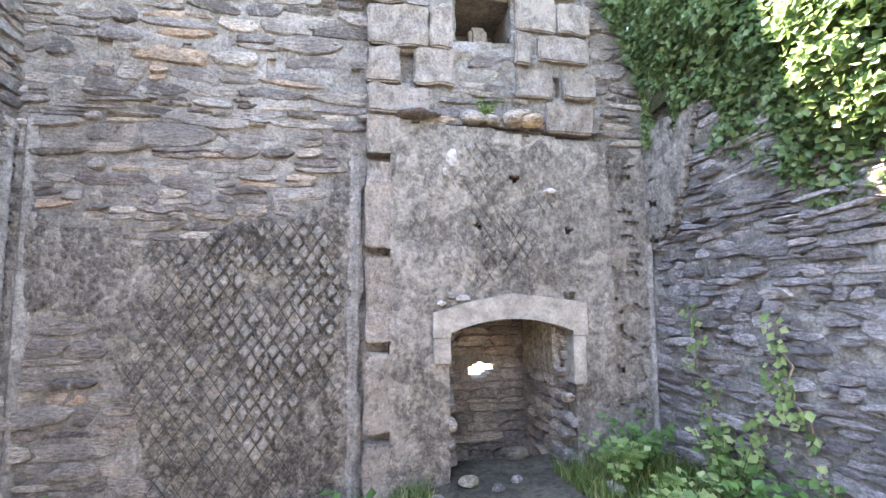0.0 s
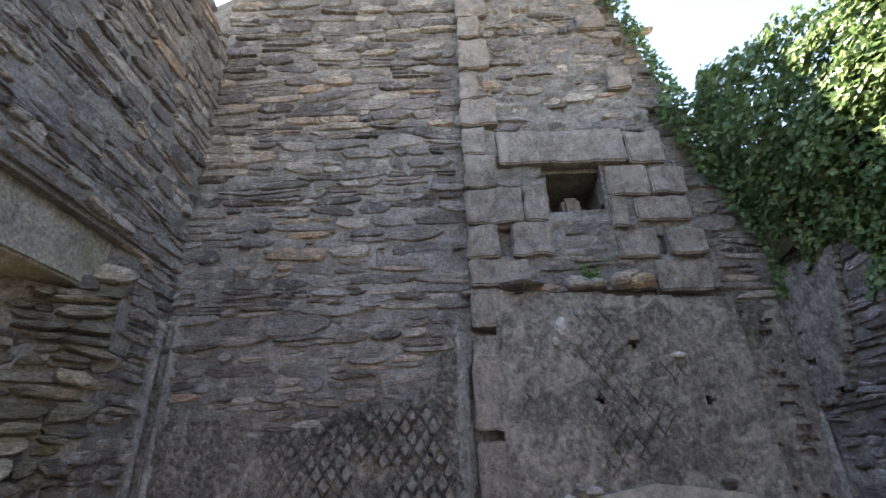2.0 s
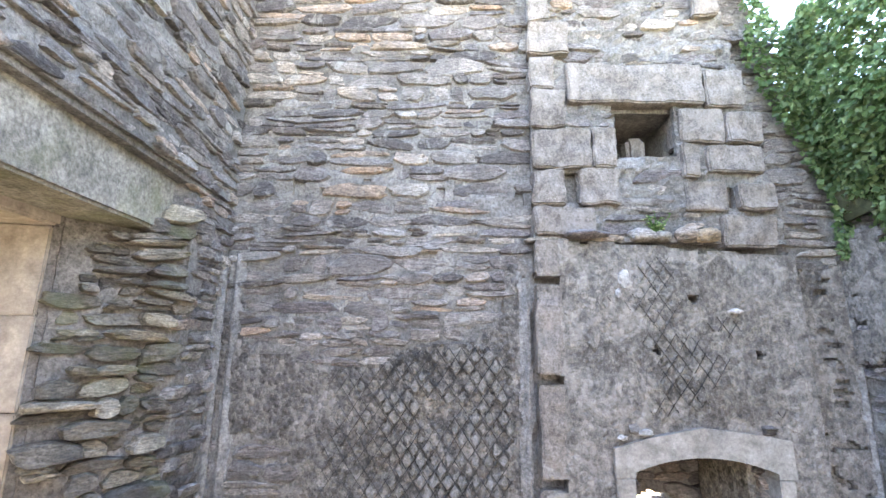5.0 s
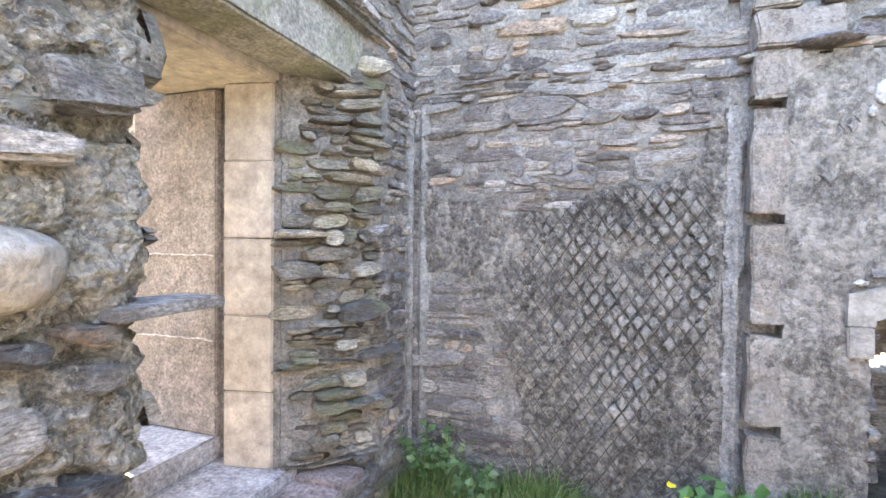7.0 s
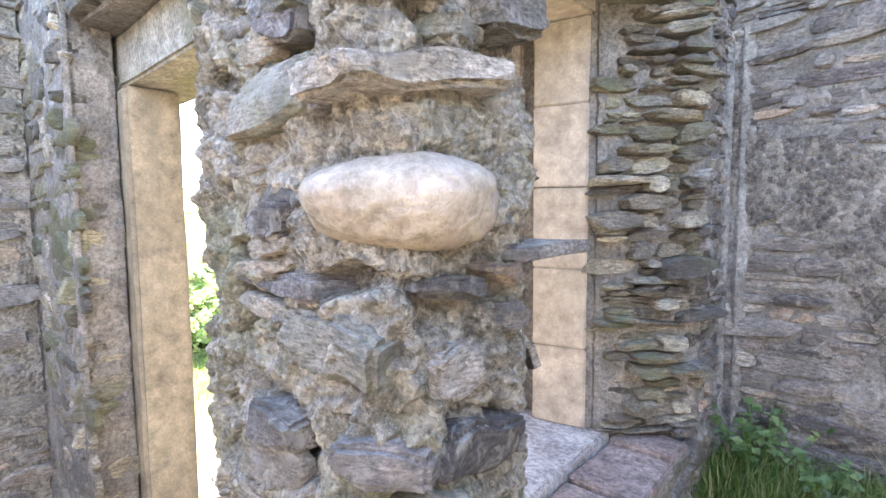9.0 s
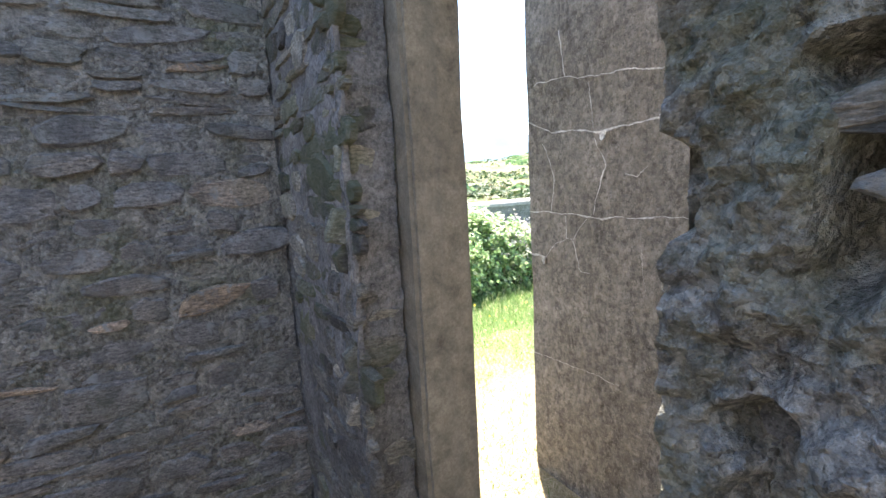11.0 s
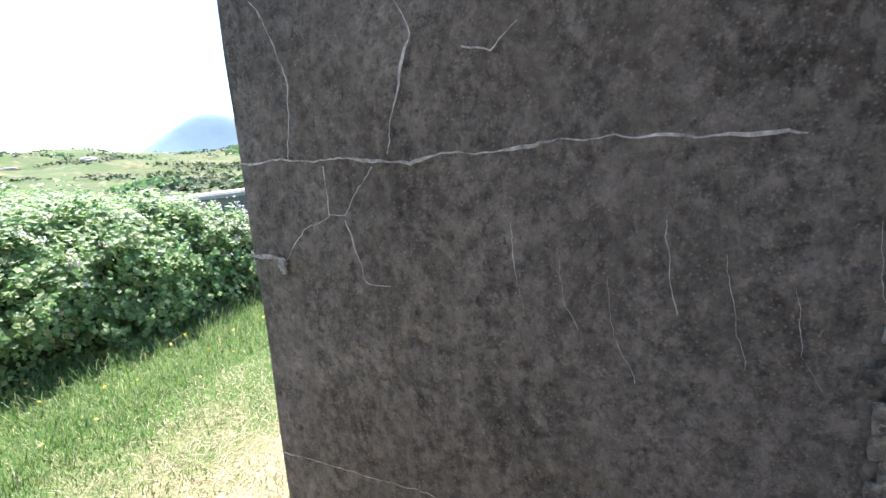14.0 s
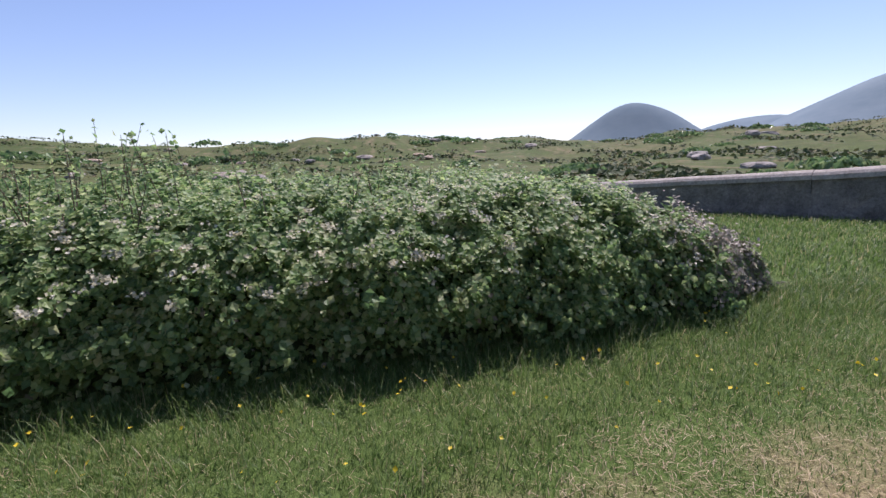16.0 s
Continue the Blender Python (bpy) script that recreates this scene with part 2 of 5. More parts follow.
TURF = leaf_material("turf_blade", [(0.0, (0.06, 0.125, 0.025)), (0.45, (0.11, 0.19, 0.045)), (0.8, (0.19, 0.26, 0.08)), (0.93, (0.30, 0.31, 0.14)), (1.0, (0.50, 0.42, 0.24))], 0.55, 0.45)
SCRUB = leaf_material("heath_scrub", [(0.0, (0.03, 0.055, 0.02)), (0.5, (0.06, 0.09, 0.03)), (0.85, (0.11, 0.12, 0.05)), (1.0, (0.18, 0.14, 0.08))], 0.8, 0.2)
WEED = leaf_material("broad_weed_leaf", [(0.0, (0.06, 0.15, 0.04)), (1.0, (0.12, 0.24, 0.07))], 0.45)
YELLOW = leaf_material("yellow_petal", [(0.0, (0.75, 0.55, 0.02)), (1.0, (0.85, 0.68, 0.05))], 0.5)
CREAM = leaf_material("cream_blossom", [(0.0, (0.55, 0.52, 0.36)), (1.0, (0.72, 0.70, 0.58))], 0.6)
STEM = rough_material("dry_stem", (0.12, 0.09, 0.06), (0.24, 0.19, 0.13), 60)
# Dark green that stands for the shade deep inside the hedge.
HEDGE_SHADE = rough_material("thicket_shade", (0.04, 0.065, 0.025), (0.09, 0.115, 0.05), 25)
# Near-black tone painted for the shade deep in the ivy.
IVY_SHADE = rough_material("ivy_shade", (0.03, 0.035, 0.015), (0.06, 0.06, 0.03), 30)


def field_material():
    """Green turf, straw on the trodden strip along the house, heath and scrub tones farther off."""
    m = Mat("rough_pasture", 0.95, 0.1)
    big, mid, fine, grit = m.noise(0.05, 5, 0.6), m.noise(0.45, 6, 0.75), m.noise(6, 5, 0.75), m.noise(60, 3, 0.8)
    c = m.ramp(big, [(0.32, (0.05, 0.082, 0.024)), (0.5, (0.075, 0.10, 0.033)), (0.66, (0.12, 0.115, 0.055))])
    c = m.mix(m.ramp(mid, [(0.48, (0, 0, 0)), (0.58, (1, 1, 1))]), c, m.mix(fine, (0.028, 0.05, 0.016), (0.10, 0.105, 0.045)))
    c = m.mix(m.ramp(m.noise(0.17, 5, 0.7, (1, 2.2, 1)), [(0.54, (0, 0, 0)), (0.64, (0.8, 0.8, 0.8))]), c, (0.16, 0.135, 0.075))
    sep = m.n.new("ShaderNodeSeparateXYZ")
    m.l.new(m.pos, sep.inputs[0])
    near = m.ramp(m.math("ADD", m.math("MULTIPLY", sep.outputs[0], 0.05), m.math("ADD", m.math("MULTIPLY", m.noise(0.3, 4), 0.6), 1.2)), [(0.0, (0, 0, 0)), (0.5, (1, 1, 1))])
    turf = m.mix(fine, (0.055, 0.10, 0.022), (0.12, 0.175, 0.05))
    lie = m.math("ADD", m.math("MULTIPLY", m.math("ADD", sep.outputs[0], 5.5), 0.9), m.math("MULTIPLY", m.math("SUBTRACT", m.noise(1.1, 5, 0.7), 0.5), 3.2))
    dry = m.ramp(lie, [(0.1, (0, 0, 0)), (1.0, (0.9, 0.9, 0.9))])
    turf = m.mix(dry, turf, m.mix(m.noise(14, 5, 0.8), (0.20, 0.165, 0.085), (0.50, 0.385, 0.24)))
    c = m.mix(near, c, turf)
    c = m.mix(0.6, c, m.ramp(grit, [(0.3, (0.5, 0.5, 0.5)), (0.7, (1.45, 1.45, 1.45))]), "MULTIPLY")
    return m.done(c, m.math("ADD", fine, grit), 0.8, 0.04)


FIELD = field_material()
# Aerial haze is painted into the hills' base colour: paler and bluer.
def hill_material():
    m = Mat("hazed_hill", 1.0, 0.0)
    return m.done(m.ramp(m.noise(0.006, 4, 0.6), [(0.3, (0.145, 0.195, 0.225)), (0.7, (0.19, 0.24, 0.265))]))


HILL = hill_material()


# ---- mesh helpers ----
def part(name, bm, material, parent=None, label=""):
    """Links a bmesh as one mesh object, under a thing where one is given."""
    me = bpy.data.meshes.new(name)
    bm.to_mesh(me)
    bm.free()
    me.materials.append(material)
    ob = new(name, me)
    ob.parent = parent
    if label:
        ob["label"] = label
    return ob


def from_arrays(name, verts, faces, material, parent=None, label=""):
    me = bpy.data.meshes.new(name)
    me.from_pydata(verts, [], faces)
    me.materials.append(material)
    ob = new(name, me)
    ob.parent = parent
    if label:
        ob["label"] = label
    return ob


def empty(name, place=(0, 0, 0)):
    ob = new(name)
    ob.location = place
    return ob


def box(x0, x1, y0, y1, z0, z1, cuts=0, rough=0.0, bevel=0.0, seed=0.0, freq=4.0):
    """A box as a bmesh, cut up and roughened by noise where asked."""
    bm = bmesh.new()
    bmesh.ops.create_cube(bm, size=1)
    bmesh.ops.transform(bm, verts=bm.verts, matrix=Matrix.Translation(((x0 + x1) / 2, (y0 + y1) / 2, (z0 + z1) / 2)) @ Matrix.Diagonal((x1 - x0, y1 - y0, z1 - z0, 1)))
    if bevel:
        bmesh.ops.bevel(bm, geom=bm.edges[:], offset=bevel, segments=2, affect="EDGES")
    for _ in range(cuts):
        longest = max(e.calc_length() for e in bm.edges)
        bmesh.ops.subdivide_edges(bm, edges=[e for e in bm.edges if e.calc_length() > longest * 0.55], cuts=1, use_grid_fill=True)
    if rough:
        for v in bm.verts:
            v.co += noise.noise_vector(v.co * freq + Vector((seed, seed * 1.7, 0))) * rough
    return bm


def slab_shape(inside, u0, u1, v0, v1, step, place, thick, swell=0.0, seed=0.0):
    """A crust on a wall: a fine grid kept where inside(u, v), with a rim; place(u, v, d) gives the point d proud of the wall."""
    nu, nv = max(1, int((u1 - u0) / step)), max(1, int((v1 - v0) / step))
    verts, faces, at = [], [], {}

    def vert(i, j, back):
        key = (i, j, back)
        if key not in at:
            u, v = u0 + i * step, v0 + j * step
            k = noise.noise(Vector((u * 40, v * 40, seed))) * step * 0.4
            d = 0.0 if back else thick + swell * noise.noise(Vector((u * 3.1, v * 3.1, seed)))
            at[key] = len(verts)
            verts.append(place(u + k, v + k * 0.7, d))
        return at[key]

    full = {(i, j) for i in range(nu) for j in range(nv) if inside(u0 + (i + 0.5) * step, v0 + (j + 0.5) * step)}
    for i, j in full:
        faces.append([vert(i, j, 0), vert(i + 1, j, 0), vert(i + 1, j + 1, 0), vert(i, j + 1, 0)])
        for di, dj, a, b in ((-1, 0, (i, j + 1), (i, j)), (1, 0, (i + 1, j), (i + 1, j + 1)), (0, -1, (i, j), (i + 1, j)), (0, 1, (i + 1, j + 1), (i, j + 1))):
            if (i + di, j + dj) not in full:
                faces.append([vert(*b, 0), vert(*a, 0), vert(*a, 1), vert(*b, 1)])
    return verts, faces


def stone_templates(count, seed):
    """Unit stones, about 1 x 1 x 1 with the face toward -y: uneven outline, chipped rim, swelling face."""
    rnd, out = random.Random(seed), []
    for _ in range(count):
        rim, n = [], 11
        power, skew, cut = rnd.uniform(3.6, 10.0), rnd.uniform(-0.6, 0.6), rnd.uniform(0.62, 1.0)
        for k in range(n):
            a = 2 * math.pi * (k + rnd.uniform(-0.35, 0.35)) / n
            c, q = math.cos(a), math.sin(a)
            r = 0.52 / (abs(c) ** power + abs(q) ** power) ** (1 / power) * rnd.uniform(0.82, 1.08)
            x, z = c * r, q * r
            z *= 1 - (1 - cut) * max(0.0, x * 2 * (1 if skew > 0 else -1))
            rim.append((x + skew * z * 0.5, z))
        tip = (rnd.uniform(-0.2, 0.2), rnd.uniform(-0.25, 0.25))
        verts = [(x, 0.0, z) for x, z in rim]
        verts += [(x, -rnd.uniform(0.62, 0.8) - tip[0] * x - tip[1] * z, z) for x, z in rim]
        verts += [(x * rnd.uniform(0.86, 0.97), -rnd.uniform(0.9, 1.02) - tip[0] * x - tip[1] * z, z * rnd.uniform(0.76, 0.95)) for x, z in rim]
        verts.append((rnd.uniform(-0.2, 0.2), -rnd.uniform(0.94, 1.06), rnd.uniform(-0.1, 0.1)))
        faces = []
        for ring in (0, n):
            faces += [[ring + k, ring + (k + 1) % n, ring + n + (k + 1) % n, ring + n + k] for k in range(n)]
        faces += [[2 * n + k, 2 * n + (k + 1) % n, 3 * n] for k in range(n)]
        out.append((np.array(verts), faces))
    return out


STONES = stone_templates(30, 5)
STONE_MESH = {}


def stone_mesh(k, material):
    key = (k, material.name)
    if key not in STONE_MESH:
        me = bpy.data.meshes.new("stone")
        me.from_pydata(STONES[k][0].tolist(), [], STONES[k][1])
        me.materials.append(material)
        STONE_MESH[key] = me
    return STONE_MESH[key]


def rubble(parent, origin, along, out, length, height, material, seed, course=(0.04, 0.08), wide=(0.12, 0.3), proud=(0.008, 0.032), keep=None, near=None, most=300, tilt=2.0, gap=0.002, bed=None, skin=0.0, lump=0.01, mortar=None, stack=0.0, wave=0.012):
    """Courses of stones on a wall's face. origin: the face's foot at u = 0; along: unit way of u; out: unit way out of the wall.
    keep(u, v): where stones are; near(u, v): which of them are pieces of their own, the rest is joined."""
    rnd = random.Random(seed)
    along, out, up = Vector(along), Vector(out), Vector((0, 0, 1))
    flip = -1 if along.cross(up).dot(out) < 0 else 1
    verts, faces, singles, v = [], [], 0, 0.0
    if skin:
        o = Vector(origin)
        vs, fs = slab_shape(bed or keep or (lambda u, v: True), 0.0, length, 0.0, height, skin,
                            lambda u, v, d: tuple(o + along * u + up * v + out * (d + (lump * (noise.noise(Vector((u * 9, v * 13, seed))) + 0.7 * noise.noise(Vector((u * 25, v * 31, seed)))) if d else 0))), 0.008 + lump, 0.0, seed)
        if flip < 0:
            fs = [q[::-1] for q in fs]
        from_arrays("mortar", vs, fs, mortar or MORTAR, parent)
    def lay(cu, cv, w, hh):
        """One stone, bedded in the mortar, as a piece of its own or in the joined rest."""
        nonlocal singles
        if not (0.02 < cu < length) or keep and not keep(cu, cv):
            return
        d = rnd.uniform(*proud)
        k = rnd.randrange(len(STONES))
        a = radians(rnd.uniform(-tilt, tilt))
        m = Matrix((along * flip, -out, up)).transposed().to_4x4()
        m.translation = Vector(origin) + along * cu + up * cv - out * 0.01
        m = m @ Matrix.Rotation(a, 4, "Y") @ Matrix.Diagonal((w, d + 0.02, hh, 1))
        if singles < most and near and near(cu, cv):
            ob = new("stone", stone_mesh(k, material))
            ob.parent = parent
            ob.matrix_basis = m
            singles += 1
            return
        t, f = STONES[k]
        base = len(verts)
        mm = np.array(m)
        verts.extend((t @ mm[:3, :3].T + mm[:3, 3]).tolist())
        faces.extend([[base + i for i in q] for q in f])

    while v < height:
        h = rnd.uniform(*course)
        u = -rnd.uniform(0, wide[0])
        while u < length:
            w = wide[0] + (wide[1] - wide[0]) * rnd.random() ** 1.4
            cu, cv = u + w / 2, v + h / 2 + wave * noise.noise(Vector((u * 1.3, v * 1.7, seed)))
            u += w + gap * rnd.uniform(0.5, 1.8)
            pick = rnd.random()
            if pick < stack:
                q = rnd.uniform(0.35, 0.65)
                lay(cu, cv - h * (1 - q) / 2, w, h * q * 0.96)
                lay(cu + rnd.uniform(-0.02, 0.02), cv + h * q / 2, w * rnd.uniform(0.8, 1.1), h * (1 - q) * 0.96)
            else:
                lay(cu, cv, w, h * rnd.uniform(0.8, 1.08) * (1.5 if pick > 0.93 else 1))
        v += h + gap * 0.6
    if verts:
        rest = from_arrays("stones", verts, faces, material, parent)
        rest["kind"] = "stuff"


def wall(name, bm, material, label):
    return tagged(part(name, bm, material), label, "wall", kind="structure")


def smooth(a, b, x):
    t = min(1.0, max(0.0, (x - a) / (b - a)))
    return t * t * (3 - 2 * t)


def wob(u, f, seed, amp):
    return amp * (noise.noise(Vector((u * f, seed, 0.3))) + 0.5 * noise.noise(Vector((u * f * 2.7, seed, 5.3))))


# ---- plan, in metres ----
BACK, WEST, EAST = 4.22, -1.29, 1.48       # faces of the room: back wall, window wall, ivied wall
FACADE, DARK_Y, DARK_END = -2.15, 3.67, -3.675  # outer face of the window wall; dark wall's face and its free end
DOOR_S, DOOR_N, DOOR_W, DOOR_E = 2.45, 2.87, -3.05, -2.12
SILL_Z, LINTEL_Z = 1.035, 2.475
WIN_S, WIN_N = 3.0, 3.56


def floor_z(x, y):
    """The room's floor: earth heaped up towards the fireplace and the ivied wall, lower at the door."""
    z = 0.42 + 0.62 * smooth(-0.9, 0.5, x) * smooth(2.5, 3.9, y) + 0.34 * smooth(-0.2, -0.7, x) * smooth(3.1, 4.0, y) * smooth(-1.7, -1.25, x) + 0.25 * smooth(0.6, 1.4, x) * smooth(3.9, 2.6, y)
    z -= 0.32 * smooth(-1.2, -2.2, x) * smooth(2.9, 2.5, y)
    return z + 0.03 * noise.noise(Vector((x * 2.2, y * 2.2, 0)))


# ---- ground ----
def land_z(x, y):
    """Outdoor ground: level by the house, rising far off into low rough hills."""
    d = math.hypot(x + 3, y - 3)
    z = 0.02 * noise.noise(Vector((x * 0.7, y * 0.7, 1))) + 0.05 * smooth(6, 30, d) * noise.noise(Vector((x * 0.2, y * 0.2, 4)))
    z += 13.0 * smooth(25, 260, d) * (0.75 + 0.35 * noise.noise(Vector((x * 0.011, y * 0.011, 9))))
    z += 3.2 * smooth(40, 190, d) * smooth(0.35, 0.9, (-3 - x) / (d + 0.01)) * smooth(120, 20, y)
    return z + smooth(40, 120, d) * (3.4 * noise.noise(Vector((x * 0.03, y * 0.03, 2))) + 1.7 * noise.noise(Vector((x * 0.1, y * 0.1, 6))))


def build_ground():
    rings = [0, 0.5, 1, 1.5, 2, 2.6, 3.3, 4.2, 5.2, 6.5, 8, 10, 12.5, 15.5, 19, 24, 30, 37, 46, 52, 58, 64, 70, 77, 85, 94, 104, 115, 127, 140, 155, 172, 190, 210, 230, 255, 280, 350, 480, 700, 1100, 1700, 2600, 4000]
    verts, faces, n = [(-3.0, 3.0, land_z(-3, 3))], [], 300
    for r in rings[1:]:
        for k in range(n):
            a = 2 * math.pi * k / n
            x, y = -3 + r * math.cos(a), 3 + r * math.sin(a)
            verts.append((x, y, land_z(x, y)))
    faces += [[0, 1 + k, 1 + (k + 1) % n] for k in range(n)]
    for i in range(len(rings) - 2):
        b = 1 + i * n
        faces += [[b + k, b + n + k, b + n + (k + 1) % n, b + (k + 1) % n] for k in range(n)]
    ob = from_arrays("ground", verts, faces, FIELD)
    for p in ob.data.polygons:
        p.use_smooth = True
    tagged(ob, "green and straw-coloured rough pasture running to low hills", "ground", kind="structure")


def build_floor():
    """The ruin's earth floor, heaped up, inside the walls only."""
    step, verts, faces, at = 0.1, [], [], {}
    for i in range(54):
        for j in range(58):
            x, y = -3.76 + i * step, -1.35 + j * step
            if x < WEST - 0.45 and y > 2.9:
                continue
            at[i, j] = len(verts)
            verts.append((x, y, floor_z(x, y)))
    for i, j in at:
        q = [(i, j), (i + 1, j), (i + 1, j + 1), (i, j + 1)]
        if all(k in at for k in q):
            faces.append([at[k] for k in q])
    ob = from_arrays("floor", verts, faces, EARTH)
    for p in ob.data.polygons:
        p.use_smooth = True
    tagged(ob, "heaped bare earth floor of the ruined room", "floor", kind="structure")


build_ground()
build_floor()


# ---- the room's walls ----
def back_top(x):
    """Ragged top of the back wall, which falls away to the right."""
    z = 4.86 - 0.3 * smooth(-1.1, -1.4, x) - 0.3 * smooth(0.55, 0.95, x) - 1.7 * smooth(0.9, 1.5, x)
    return z + wob(x, 5, 1.0, 0.05)


FIRE_L, FIRE_R, FIRE_TOP = 0.44, 0.99, 1.645
BREAST_L, BREAST_R, BREAST_Y, LEDGE = 0.085, 1.19, 4.12, 2.57


def ragged_wall(name, x0, x1, y0, y1, z0, top, material, label, step=0.16, axis=0):
    """A wall with a broken top; top(u) gives its height along x (axis 0) or y (axis 1)."""
    bm = bmesh.new()
    lo, hi = (x0, x1) if axis == 0 else (y0, y1)
    n = max(2, int((hi - lo) / step))
    rows = []
    for i in range(n + 1):
        u = lo + (hi - lo) * i / n
        z = top(u)
        pts = [(u, y0), (u, y1)] if axis == 0 else [(x0, u), (x1, u)]
        rows.append([bm.verts.new((*pts[0], z0)), bm.verts.new((*pts[0], z)), bm.verts.new((*pts[1], z)), bm.verts.new((*pts[1], z0))])
    for a, b in zip(rows, rows[1:]):
        for k in range(4):
            bm.faces.new((a[k], b[k], b[(k + 1) % 4], a[(k + 1) % 4]))
    bm.faces.new(rows[0])
    bm.faces.new(rows[-1][::-1])
    bmesh.ops.recalc_face_normals(bm, faces=bm.faces)
    return wall(name, bm, material, label)


# back wall, pierced behind the hearth
wall_north = ragged_wall("wall_north", -1.75, 0.33, BACK, BACK + 0.5, 0.2, back_top, MORTAR, "grey slate rubble back wall with patches of old plaster")
north_right = ragged_wall("wall_north_right", 1.13, 1.9, BACK, BACK + 0.5, 0.2, back_top, MORTAR, "slate rubble wall beside the chimney breast")
north_over = ragged_wall("wall_north_flue", 0.33, 1.13, BACK, BACK + 0.5, 3.22, back_top, MORTAR, "slate rubble wall above the niche")
wall("wall_niche_low", box(0.33, 1.13, BACK, BACK + 0.5, 1.85, 2.96), MORTAR, "slate rubble wall between hearth and niche")
wall("wall_niche_left", box(0.33, 0.485, BACK, BACK + 0.5, 2.96, 3.22), MORTAR, "rubble side of the niche")
wall("wall_niche_right", box(0.775, 1.13, BACK, BACK + 0.5, 2.96, 3.22), MORTAR, "rubble side of the niche")
wall("wall_niche_back", box(0.485, 0.775, BACK + 0.34, BACK + 0.5, 2.96, 3.22), MORTAR, "dark rubble back of the niche")


def plaster_line(x):
    """Upper edge of the plaster left on the back wall."""
    z = np.interp(x, (-1.235, -1.128, -0.969, -0.825, -0.638, -0.488, -0.423, -0.173, -0.057, -0.037), (2.234, 2.081, 2.062, 2.007, 2.033, 2.071, 2.112, 2.137, 2.251, 2.479))
    return float(z) + wob(x, 11.0, 3.0, 0.018)


def on_plaster(x, z):
    low = float(np.interp(x, (-1.2, -1.0, -0.85, -0.76, -0.66), (1.75, 1.70, 1.52, 1.2, 0.5))) + wob(x, 6, 8.0, 0.07)
    return low < z < plaster_line(x) and x < 0.06


def back_stone(u, v):
    x, z = u - 1.29, v + 0.35
    if z > back_top(x) - 0.03 or x > EAST:
        return False
    if BREAST_L - 0.02 < x < BREAST_R and z < LEDGE + 0.1:
        return False
    if upper_breast(x, z) or BREAST_R < x < 1.42 and z < 2.45:
        return False
    for hx, hz in ((-0.98, 2.84), (-0.675, 2.825), (-0.335, 2.8), (0.03, 2.77)):
        if abs(x - hx) < 0.03 and abs(z - hz) < 0.055:
            return False
    return not on_plaster(x, z)


def upper_breast(x, z):
    """The chimney breast above the ledge, narrowing upwards."""
    return z > LEDGE - 0.02 and BREAST_L + 0.0 < x < 1.2 - 0.16 * (z - LEDGE) and z < back_top(x) - 0.04


rubble(wall_north, (-1.29, BACK, 0.35), (1, 0, 0), (0, -1, 0), 2.77, 4.7, SLATE, 11, course=(0.034, 0.082), wide=(0.06, 0.3), proud=(0.012, 0.036), keep=back_stone, tilt=5, skin=0.02, lump=0.012, stack=0.38, wave=0.03, gap=0.006,
       bed=lambda u, v: v + 0.35 < back_top(u - 1.29) - 0.01 and not (FIRE_L - 0.1 < u - 1.29 < FIRE_R + 0.1 and v < 1.5) and not (0.485 < u - 1.29 < 0.775 and 2.96 < v + 0.35 < 3.22) and not any(abs(u - 1.29 - hx) < 0.022 and abs(v + 0.35 - hz) < 0.04 for hx, hz in ((-0.98, 2.84), (-0.675, 2.825), (-0.335, 2.8), (0.03, 2.77))),
       near=lambda u, v: u < 1.36 and 1.7 < v + 0.35 < 2.75)


def build_plaster():
    verts, faces = slab_shape(on_plaster, -1.27, 0.06, 0.8, 2.6, 0.0125, lambda u, v, d: (u, BACK - d - (0.006 * noise.noise(Vector((u * 14, v * 14, 1))) if d else 0), v), 0.034, 0.014, 2.0)
    ob = from_arrays("plaster_patch", verts, faces, DARK_PLASTER)
    tagged(ob, "dark weathered plaster coat broken off along its top edge", "plaster", kind="structure")
    return ob


plaster_patch = build_plaster()


# ---- chimney breast ----
chimney = empty("chimney_breast", (0.63, BACK, 0.9))
tagged(chimney, "plastered chimney breast with granite quoins and a broken flue above", "chimney breast")


def under(ob, thing):
    """Puts a part in world place under a thing."""
    ob.parent = thing
    ob.matrix_parent_inverse = Matrix.Translation(thing.location).inverted()
    return ob


SLOTS = (1.225, 1.585, 1.985, 2.395)


def breast_face(u, v):
    """The breast's plastered front: the hearth is left open, and the putlog holes."""
    if FIRE_L - 0.01 < u < FIRE_R + 0.01 and v < FIRE_TOP + 0.07:
        return False
    if u < BREAST_L + 0.095 and any(abs(v - s) < 0.024 + 0.008 * noise.noise(Vector((u * 30, s, 1))) for s in SLOTS):
        return False
    for hx, hz, r in ((0.569, 2.105, 0.018), (0.734, 2.323, 0.02), (0.987, 2.095, 0.018)):
        if math.hypot(u - hx, v - hz) < r * (1 + 0.3 * noise.noise(Vector((u * 60, v * 60, 0)))):
            return False
    return v < LEDGE + wob(u, 6, 4.0, 0.02) - 0.06 * smooth(0.1, 1.2, u)


verts, faces = slab_shape(breast_face, BREAST_L, BREAST_R, 0.6, LEDGE + 0.05, 0.0125, lambda u, v, d: (u + 0.06 * max(0, u - 0.9) * (LEDGE - v), BACK - d, v), BACK - BREAST_Y, 0.014, 6.0)
under(from_arrays("plaster_coat", verts, faces, PLASTER), chimney)


